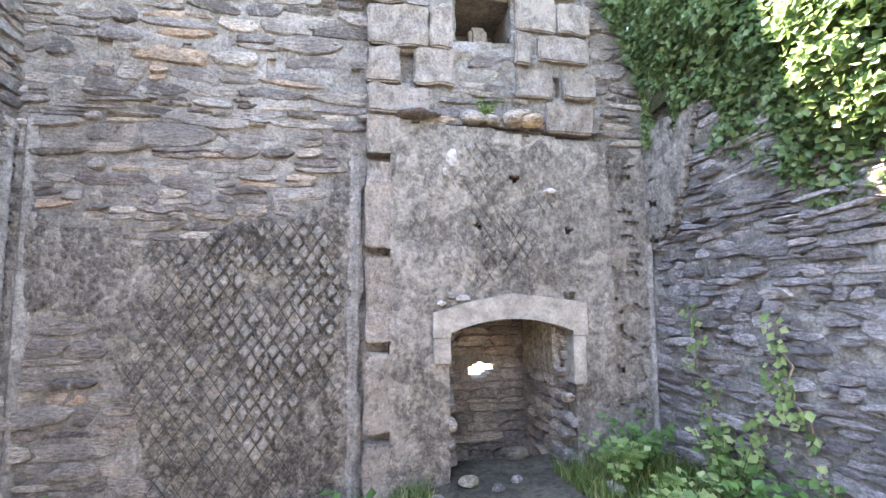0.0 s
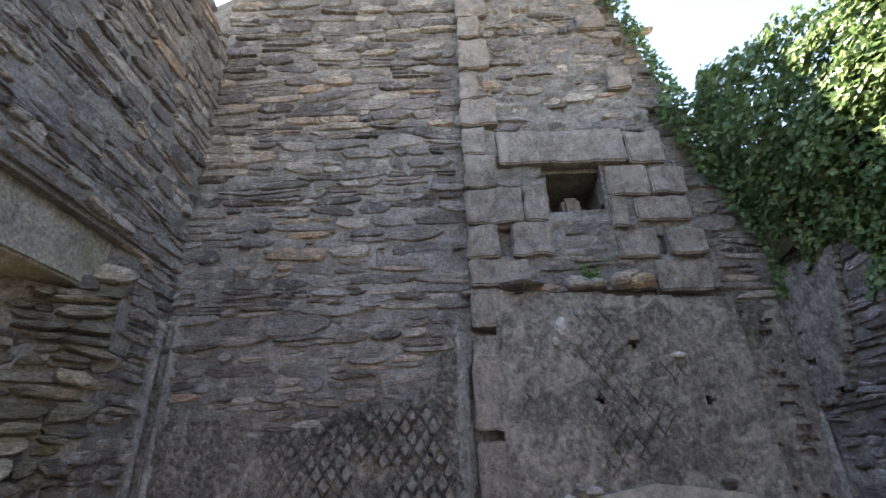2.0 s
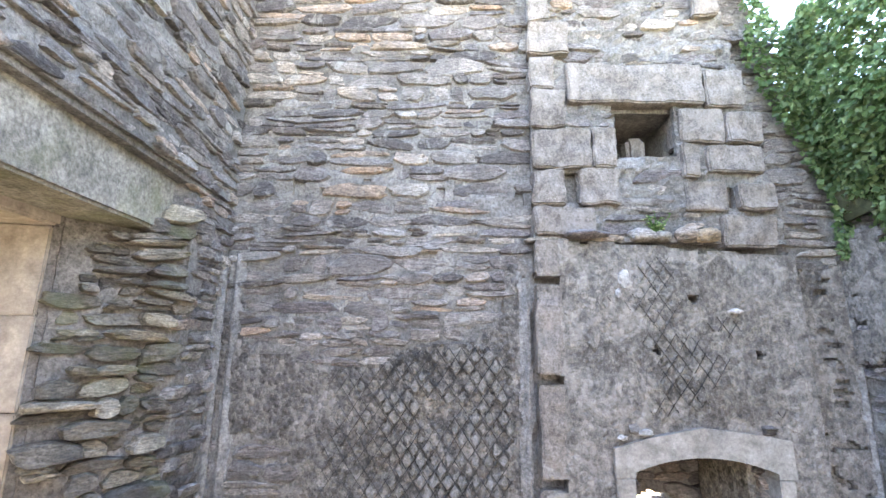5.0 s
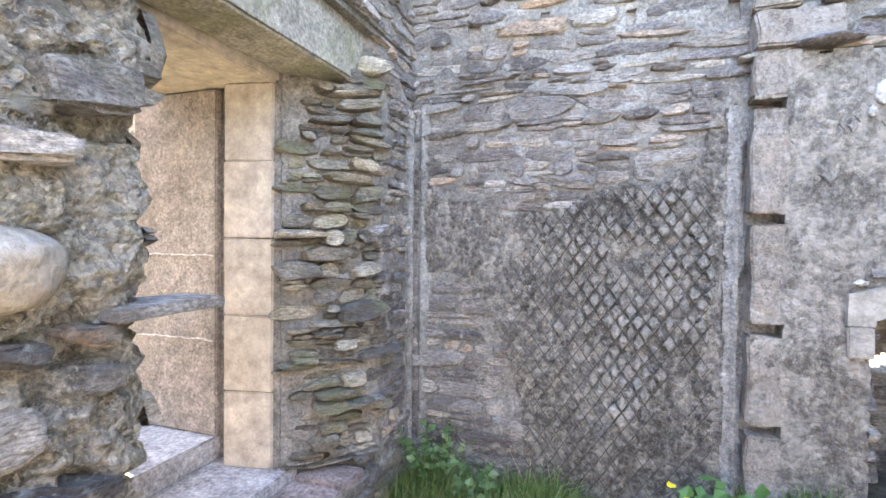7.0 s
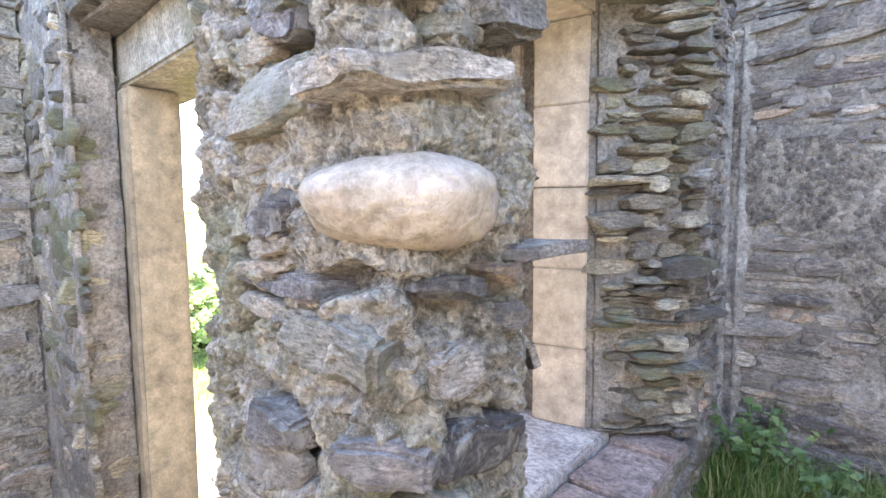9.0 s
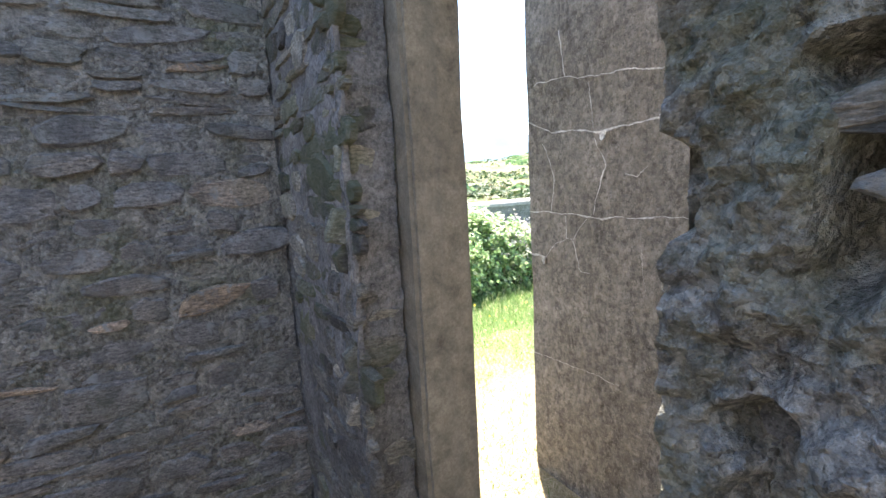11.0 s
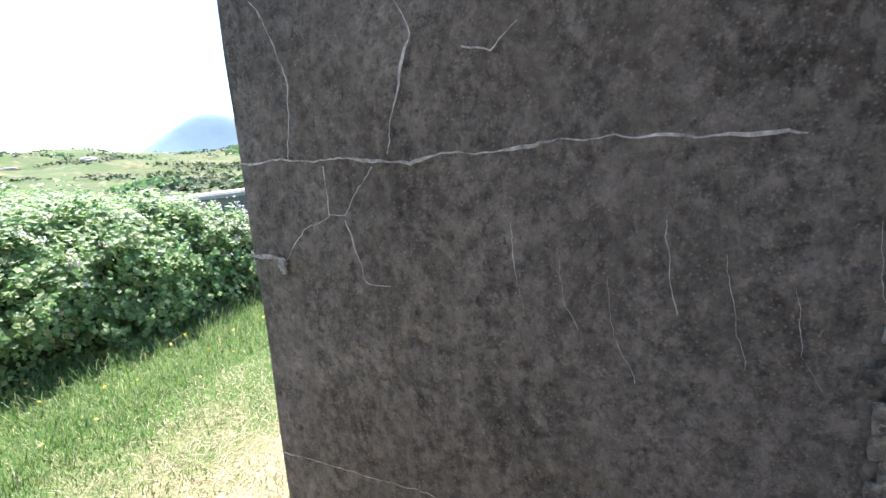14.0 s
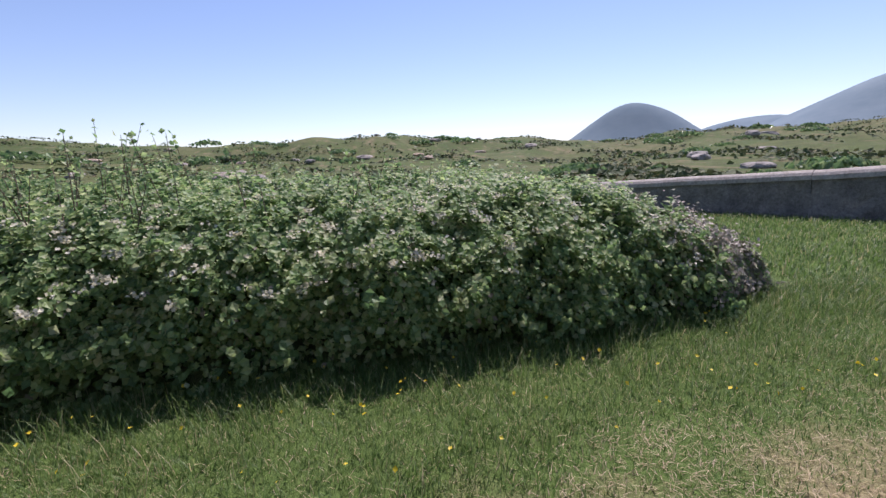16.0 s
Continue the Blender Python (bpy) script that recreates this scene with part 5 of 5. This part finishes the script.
# ---- small things in the room ----
def lattice(name, inside, place, u0, u1, v0, v1, parent, seed, width=0.0022, pitch=0.056, material=None):
    """Expanded metal lath: two families of thin ridged wires, kept where inside(u, v)."""
    verts, faces, rise = [], [], 1.45
    for way in (-1, 1):
        n = int((u1 - u0 + (v1 - v0) / rise) / pitch) + 2
        for k in range(n):
            start = u0 + k * pitch - ((v1 - v0) / rise if way > 0 else 0)
            steps = int((v1 - v0) / 0.012)
            for i in range(steps):
                va, vb = v0 + i * 0.012, v0 + (i + 1) * 0.012
                ua, ub = start + way * (va - v0) / rise, start + way * (vb - v0) / rise
                if not (u0 < ua < u1) or not inside(ua, va):
                    continue
                wa = 0.007 * noise.noise(Vector((ua * 5, va * 5, seed)))
                if noise.noise(Vector((ua * 17, va * 17, seed + way))) > 0.42:
                    continue
                b = len(verts)
                for u, v in ((ua + wa, va), (ub + wa, vb)):
                    verts += [place(u - width, v, 0.0), place(u, v, 0.005), place(u + width, v, 0.0)]
                faces += [[b, b + 1, b + 4, b + 3], [b + 1, b + 2, b + 5, b + 4]]
    ob = from_arrays(name, verts, faces, material or LATH)
    if parent:
        under(ob, parent)
    return ob


def lumps(name, inside, place, u0, u1, v0, v1, seed, pitch=0.056, rise=1.45, parent=None):
    """Pale mortar squeezed through the lath: a small flat pillow in each mesh of the wires."""
    rnd, verts, faces = random.Random(seed), [], []
    tall = (v1 - v0) / rise
    n = int((u1 - u0 + tall) / pitch) + 2
    for k in range(n):
        for q in range(n):
            a, b = (k + 0.5) * pitch, (q + 0.5) * pitch
            u, w = u0 + (a + b - tall) / 2, (a - b + tall) / 2
            v = v0 + w * rise
            if not (u0 < u < u1 and v0 < v < v1) or not inside(u, v) or rnd.random() < 0.22:
                continue
            fill = rnd.uniform(0.5, 0.92)
            p, h = pitch / 2 * fill, pitch * rise / 2 * fill
            ring = []
            for c, d in ((1, 0), (0.62, 0.46), (0.1, 0.94), (-0.1, 0.94), (-0.62, 0.46), (-1, 0), (-0.62, -0.46), (-0.1, -0.94), (0.1, -0.94), (0.62, -0.46)):
                j = rnd.uniform(0.68, 1.12)
                ring.append((u + p * c * j, v + h * d * j))
            s, up = len(verts), rnd.uniform(0.003, 0.007)
            verts += [place(x, y, -0.003) for x, y in ring] + [place(u + (x - u) * 0.8, v + (y - v) * 0.8, up * rnd.uniform(0.7, 1.1)) for x, y in ring]
            faces += [[s + i, s + (i + 1) % 10, s + 10 + (i + 1) % 10, s + 10 + i] for i in range(10)] + [[s + 10 + i for i in range(10)]]
    ob = from_arrays(name, verts, faces, LATH_PALE)
    ob["kind"] = "stuff"
    if parent:
        under(ob, parent)
    return ob


def back_plane(u, v, d):
    return (u, BACK - 0.046 - 0.006 * noise.noise(Vector((u * 14, v * 14, 1))) - 0.014 * noise.noise(Vector((u * 3.1, v * 3.1, 2.0))) - d, v)


def breast_plane(u, v, d):
    return (u, BREAST_Y - 0.002 - 0.014 * noise.noise(Vector((u * 3.1, v * 3.1, 6.0))) - d, v)


def lath_area(u, v):
    return on_plaster(u, v) and on_plaster(u, v + 0.02) and u > -0.82 + 0.25 * noise.noise(Vector((v * 3, 0, 2))) and u < -0.03 and noise.noise(Vector((u * 3, v * 3, 8))) + 0.5 * noise.noise(Vector((u * 11, v * 11, 2))) > -0.38


def lath_filled(u, v):
    """Where the mortar still fills the meshes: densest in the upper part near the chimney breast."""
    rich = smooth(-0.75, -0.35, u) * smooth(1.0, 1.7, v)
    return lath_area(u, v) and noise.noise(Vector((u * 4.5, v * 4.5, 3))) + 0.6 * noise.noise(Vector((u * 13, v * 13, 3))) > 0.42 - 0.72 * rich


def breast_lath(u, v):
    return noise.noise(Vector((u * 4.2, v * 3.2, 5))) + 0.6 * noise.noise(Vector((u * 12, v * 12, 5))) > 0.27 and v < LEDGE - 0.06 and u < 1.05


tagged(lattice("wire_lath", lath_area, back_plane, -0.95, 0.0, 0.8, 2.12, None, 1, 0.0018), "dark diamond wire lath bared in the wall plaster", "wire lath", kind="stuff")
tagged(lumps("lath_mortar", lath_filled, back_plane, -0.95, 0.0, 0.8, 2.12, 4), "pale mortar pressed through the wire lath", "mortar")
lattice("lath", breast_lath, breast_plane, 0.2, 1.1, 1.85, 2.5, chimney, 3, 0.0006)["kind"] = "stuff"
lumps("lath_fill", lambda u, v: breast_lath(u, v) and noise.noise(Vector((u * 9, v * 9, 1))) > 0.0, breast_plane, 0.2, 1.1, 1.85, 2.5, 6, parent=chimney)


def fillet(name, u0, u1, v0, v1, place, seed, label):
    """A cement fillet: a tall narrow ridged strip with broken edges."""
    def inside(u, v):
        return u0 + 0.012 + wob(v, 9, seed, 0.016) < u < u1 - 0.02 + wob(v, 7, seed + 4, 0.022) and v < v1 - 0.1 + wob(u, 30, seed, 0.08)

    def ridged(u, v, d):
        k = (u - u0) / (u1 - u0)
        return place(u, v, d * (0.4 + 0.9 * math.exp(-((k - 0.55) / 0.16) ** 2)) + (0.003 * noise.noise(Vector((u * 40, v * 30, seed))) if d else 0))

    vs, fs = slab_shape(inside, u0, u1, v0, v1, 0.0075, ridged, 0.02, 0.0, seed)
    tagged(from_arrays(name, vs, fs, FILLET), label, "cement fillet", kind="structure")


fillet("trim_corner", -1.27, -1.17, 0.5, 2.62, lambda u, v, d: (u, BACK - 0.02 - d, v), 2, "cracked cement fillet in the room corner")
fillet("trim_corner_side", 4.1, 4.19, 0.5, 2.6, lambda u, v, d: (WEST + 0.02 + d, u, v), 5, "cracked cement fillet on the window wall")
fillet("trim_breast", 0.0, 0.084, 0.6, 2.52, lambda u, v, d: (u, BACK - 0.035 - d, v), 7, "cement fillet beside the chimney breast")
fillet("trim_right", 1.38, 1.475, 0.9, 2.46, lambda u, v, d: (u, BACK - 0.03 - d, v), 9, "ridged cement fillet in the ivied corner")


def side_plaster(u, v):
    if any(math.hypot((u - x) / 0.038, (v - z) / 0.016) < 1 + 0.4 * noise.noise(Vector((u * 30, v * 30, z))) for x, z in ((1.31, 2.36), (1.3, 2.19), (1.33, 2.14), (1.31, 2.07), (1.34, 1.99), (1.34, 1.945), (1.33, 1.895))):
        return False
    holes = noise.noise(Vector((u * 13, v * 21, 4))) > 0.42 - 0.25 * smooth(2.1, 1.3, v)
    return not holes and v < 2.47 + wob(u, 6, 2, 0.03)


vs, fs = slab_shape(side_plaster, 1.2, 1.42, 0.85, 2.5, 0.0125, lambda u, v, d: (u, BACK - 0.02 - d, v), 0.03, 0.01, 8.0)
tagged(from_arrays("plaster_strip", vs, fs, PLASTER), "holed plaster strip between breast and corner", "plaster", kind="structure")
vs, fs = slab_shape(lambda u, v: v > 2.0 + wob(u, 6, 3, 0.12) + 0.6 * smooth(4.05, 3.75, u) and noise.noise(Vector((u * 9, v * 16, 1))) < 0.35, 3.5, 4.2, 1.8, 2.6, 0.0125, lambda u, v, d: (EAST - 0.03 - d, u, v), 0.03, 0.012, 5.0)
tagged(from_arrays("plaster_east", vs, fs, PLASTER), "patch of plaster left on the purple slate wall", "plaster", kind="structure")

# white scars and the joint of the surround
for k, (x, z, w, h) in enumerate(((0.45, 2.4, 0.026, 0.04), (0.42, 2.34, 0.012, 0.02), (0.9, 2.27, 0.03, 0.012), (0.49, 1.79, 0.035, 0.014), (0.4, 1.77, 0.02, 0.01))):
    bm = bmesh.new()
    bmesh.ops.create_icosphere(bm, subdivisions=2, radius=1)
    for v in bm.verts:
        v.co *= 1 + 0.4 * noise.noise(v.co * 1.6 + Vector((k, 0, 0)))
        v.co = Vector((x + v.co.x * w, BREAST_Y - 0.012 + v.co.y * 0.012, z + v.co.z * h))
    under(part("pale_scar", bm, PALE_PLASTER), chimney)


def stone_thing(name, place, size, turn, material, label, seed, category="stone"):
    """A loose stone: a chipped, flattened lump that lies on its support."""
    bm = bmesh.new()
    bmesh.ops.create_icosphere(bm, subdivisions=3, radius=1)
    for v in bm.verts:
        n = v.co.copy()
        v.co *= 1 + 0.28 * noise.noise(n * 1.3 + Vector((seed, 0, 0))) + 0.1 * noise.noise(n * 3.7 + Vector((0, seed, 0)))
        v.co = Vector((v.co.x * size[0], v.co.y * size[1], max(-0.8, min(0.85, v.co.z)) * size[2]))
    ob = part(name, bm, material)
    ob.location, ob.rotation_euler = place, (0, 0, radians(turn))
    return tagged(ob, label, category)


stone_thing("slate_slab", (0.3, BREAST_Y - 0.01, LEDGE + 0.022), (0.1, 0.06, 0.018), 4, PURPLE, "flat blue-grey slate slab lying on the chimney ledge", 1, "slate")
for k, (x, r) in enumerate(((0.55, 0.045), (0.64, 0.035), (0.74, 0.05), (0.83, 0.045))):
    tagged(stone_thing("ledge_stone", (x, BREAST_Y + 0.015, LEDGE + 0.005 + r * 0.5), (r * 1.3, r, r * 0.75), k * 40, (SLATE, TAN_STONE)[k % 2], "rounded loose stone on the chimney ledge", k + 3), group="loose stones on the ledge")
for k, (x, y, r, mat) in enumerate(((0.5, 4.06, 0.035, MOSSY), (0.6, 3.98, 0.024, SLATE), (0.36, 3.98, 0.028, SLATE), (0.8, 4.35, 0.045, MOSSY), (0.7, 4.05, 0.022, SLATE), (1.03, 3.86, 0.035, PALE_PLASTER))):
    tagged(stone_thing("fallen_stone", (x, y, floor_z(x, y) + r * 0.4), (r * 1.2, r, r * 0.7), k * 55, mat, "fallen stone lying before the hearth", k + 11), group="fallen stones by the hearth")
for k, (x, y, z, r) in enumerate(((-1.5, 3.02, 1.47, 0.016), (-1.75, 3.02, SILL_Z + 0.012, 0.02))):
    stone_thing("white_pebble", (x, y, z), (r, r, r * 0.8), 0, PALE_PLASTER, "small white pebble on the broken masonry", k + 30, "pebble")


def weed(name, x, y, z, n, size, height, label, material=None, seed=1, flowers=0):
    """A broad-leaved weed: stalks that bend outwards, each with leaves, and yellow flowers where it has them."""
    w = empty(name, (x, y, z))
    tagged(w, label, "weed")
    rnd = random.Random(seed)
    for k in range(n):
        a, lean, h = rnd.uniform(0, 6.28), rnd.uniform(0.1, 0.7), height * rnd.uniform(0.5, 1.0)
        end = Vector((math.cos(a) * lean * h, math.sin(a) * lean * h, h))
        bm = bmesh.new()
        rot = Vector((0, 0, 1)).rotation_difference(end.normalized()).to_matrix().to_4x4()
        bmesh.ops.create_cone(bm, segments=5, radius1=0.003, radius2=0.0015, depth=end.length, matrix=Matrix.Translation(end / 2) @ rot)
        stalk = part("stalk", bm, WEED, w)
        if k < flowers:
            leaves("flower", [(tuple(end + Vector((rnd.uniform(-0.008, 0.008), rnd.uniform(-0.008, 0.008), 0.004))), (0, -0.5, 1)) for _ in range(9)], YELLOW, (0.018, 0.026), stalk, k, 0.4)
        else:
            for j, q in enumerate((1, 0.95, 0.85, 0.7, 0.5)):
                leaves("leaf", [(tuple(end * q + Vector((rnd.uniform(-0.5, 0.5), rnd.uniform(-0.5, 0.5), rnd.uniform(-0.2, 0.2))) * size[1]), (0, -0.4, 1))], material or WEED, size, stalk, k * 5 + j + seed, 0.5)


weed("bramble_weed", -0.06, 3.98, floor_z(-0.06, 3.98), 20, (0.045, 0.08), 0.24, "broad-leaved green weed at the foot of the breast", None, 4, 5)
weed("buttercup", -0.25, 3.75, floor_z(-0.25, 3.75), 10, (0.03, 0.06), 0.2, "low green weed with yellow buttercup flowers", None, 7, 4)
weed("buttercup", 0.35, 3.6, floor_z(0.35, 3.6), 8, (0.03, 0.05), 0.16, "low green weed with yellow buttercup flowers", None, 8, 3)
weed("corner_weed", -1.1, 4.08, floor_z(-1.1, 4.08), 26, (0.025, 0.05), 0.36, "tall straggling dark green weed in the room corner", IVY, 9)
weed("corner_weed", -0.9, 3.98, floor_z(-0.9, 3.98), 18, (0.025, 0.05), 0.22, "tall straggling dark green weed in the room corner", IVY, 10)
for k, (x, y, h) in enumerate(((1.2, 3.95, 0.25), (1.38, 3.7, 0.3), (1.3, 3.45, 0.28), (1.1, 3.6, 0.22), (1.42, 3.3, 0.4), (1.05, 3.85, 0.2), (1.2, 3.25, 0.22), (1.4, 3.05, 0.36))):
    weed("nettle_clump", x, y, floor_z(x, y), 30, (0.022, 0.05), h, "leafy green nettle clump under the ivied wall", BRAMBLE if k % 2 else WEED, 20 + k)
weed("ledge_plant", 0.62, BREAST_Y + 0.03, LEDGE + 0.02, 16, (0.012, 0.025), 0.1, "small pale stonecrop growing on the chimney ledge", BRAMBLE, 41)
weed("wall_dandelion", -2.75, 3.6, 0.0, 9, (0.04, 0.08), 0.2, "dandelion with one yellow flower at the dark wall", None, 44, 1)
weed("wall_weed", -2.55, 3.58, 0.0, 12, (0.04, 0.08), 0.16, "low weed at the foot of the dark wall", None, 45)
weed("wall_weed", -3.0, 3.58, 0.0, 8, (0.03, 0.06), 0.12, "low weed at the foot of the dark wall", None, 46)
for k, (x, y, r) in enumerate(((-2.95, 3.5, 0.09), (-3.78, 4.4, 0.12), (-3.72, 4.15, 0.07))):
    tagged(stone_thing("ground_stone", (x, y, r * 0.25), (r * 1.4, r, r * 0.5), k * 30, PIER_STONE, "grey stone half sunk in the trodden grass", k + 50), group="stones by the dark wall")


def vine(name, y0, z0, z1, seed, label):
    """A thin ivy trailer on the purple wall, a woody stem with pairs of yellowish leaves."""
    rnd = random.Random(seed)
    v = empty(name, (EAST - 0.07, y0, z0))
    tagged(v, label, "vine")
    n, pts = 14, []
    for i in range(n + 1):
        pts.append(Vector((-0.01 * math.sin(i), 0.09 * wob(i * 0.3, 1, seed, 1.0) + 0.012 * i * (1 if seed % 2 else -1), (z1 - z0) * i / n)))
    bm = bmesh.new()
    for a, b in zip(pts, pts[1:]):
        d = b - a
        bmesh.ops.create_cone(bm, segments=5, radius1=0.003, radius2=0.003, depth=d.length, matrix=Matrix.Translation((a + b) / 2) @ Vector((0, 0, 1)).rotation_difference(d.normalized()).to_matrix().to_4x4())
    part("stem", bm, STEM, v)
    for j, p in enumerate(pts * 4):
        leaves("leaf", [(tuple(p + Vector((-0.015, rnd.uniform(-0.045, 0.045), rnd.uniform(-0.02, 0.02)))), (-1, 0, 0.3))], BRAMBLE, (0.02, 0.04), v, seed * 90 + j, 0.5)


vine("ivy_trailer", 3.72, 1.25, 1.75, 1, "yellowing ivy trailer climbing the purple wall")
vine("ivy_trailer", 3.62, 1.2, 1.55, 2, "yellowing ivy trailer climbing the purple wall")
vine("ivy_trailer", 3.3, 1.2, 1.72, 3, "yellowing ivy trailer climbing the purple wall")
vine("ivy_trailer", 3.15, 1.15, 1.6, 4, "yellowing ivy trailer climbing the purple wall")


# ---- far things in the field ----
def far_bush(x, y, r, seed):
    z = land_z(x, y)
    b = empty("field_bush", (x, y, z))
    tagged(b, "dark green gorse bush out in the rough pasture", "bush", "bushes in the field")
    rnd = random.Random(seed)
    pts = []
    for _ in range(160):
        a, e = rnd.uniform(0, 6.28), rnd.uniform(0, 1.4)
        k = r * (0.75 + 0.35 * noise.noise(Vector((a, e, seed))))
        pts.append(((math.cos(a) * math.cos(e) * k * 2.3, math.sin(a) * math.cos(e) * k * 2.3, math.sin(e) * k * (0.6 + 0.4 * noise.noise(Vector((a * 2, seed, 0))))), (math.cos(a), math.sin(a), 0.6)))
    leaves("crown", pts, IVY, (0.35 * r, 0.6 * r), b, seed)


rnd = random.Random(77)
for k in range(80):
    az, d = radians(rnd.uniform(35, 115)), rnd.uniform(30, 210)
    far_bush(-3 - d * math.sin(az), 3 + d * math.cos(az), rnd.uniform(0.5, 1.1) * (1 + d / 150), k)
for k in range(60):
    az, d = radians(rnd.uniform(40, 112)), rnd.uniform(35, 200)
    x, y = -3 - d * math.sin(az), 3 + d * math.cos(az)
    r = rnd.uniform(0.5, 1.4)
    tagged(stone_thing("field_rock", (x, y, land_z(x, y) + 0.1), (r * 1.7, r, r * 0.6), k * 37, TAN_STONE, "pale lichened rock outcrop in the pasture", k + 70, "rock"), group="rocks in the field")

scrub = []
for _ in range(60000):
    az, d = radians(rnd.uniform(30, 118)), 24 + 230 * rnd.random() ** 0.8
    x, y = -3 - d * math.sin(az), 3 + d * math.cos(az)
    k = noise.noise(Vector((x * 0.06, y * 0.06, 5))) + 0.7 * noise.noise(Vector((x * 0.19, y * 0.19, 1)))
    if k > 0.05 + 0.3 * rnd.random() and not (y > 8 and d < 32):
        scrub.append(((x, y, land_z(x, y) + rnd.random() * 0.55 * min(1.2, k * 2)), (0.3, -0.2, 1)))
tagged(leaves("scrub", scrub, SCRUB, (0.35, 0.95), None, 31), "low dark green heath and scrub over the pasture", "scrub", kind="stuff")
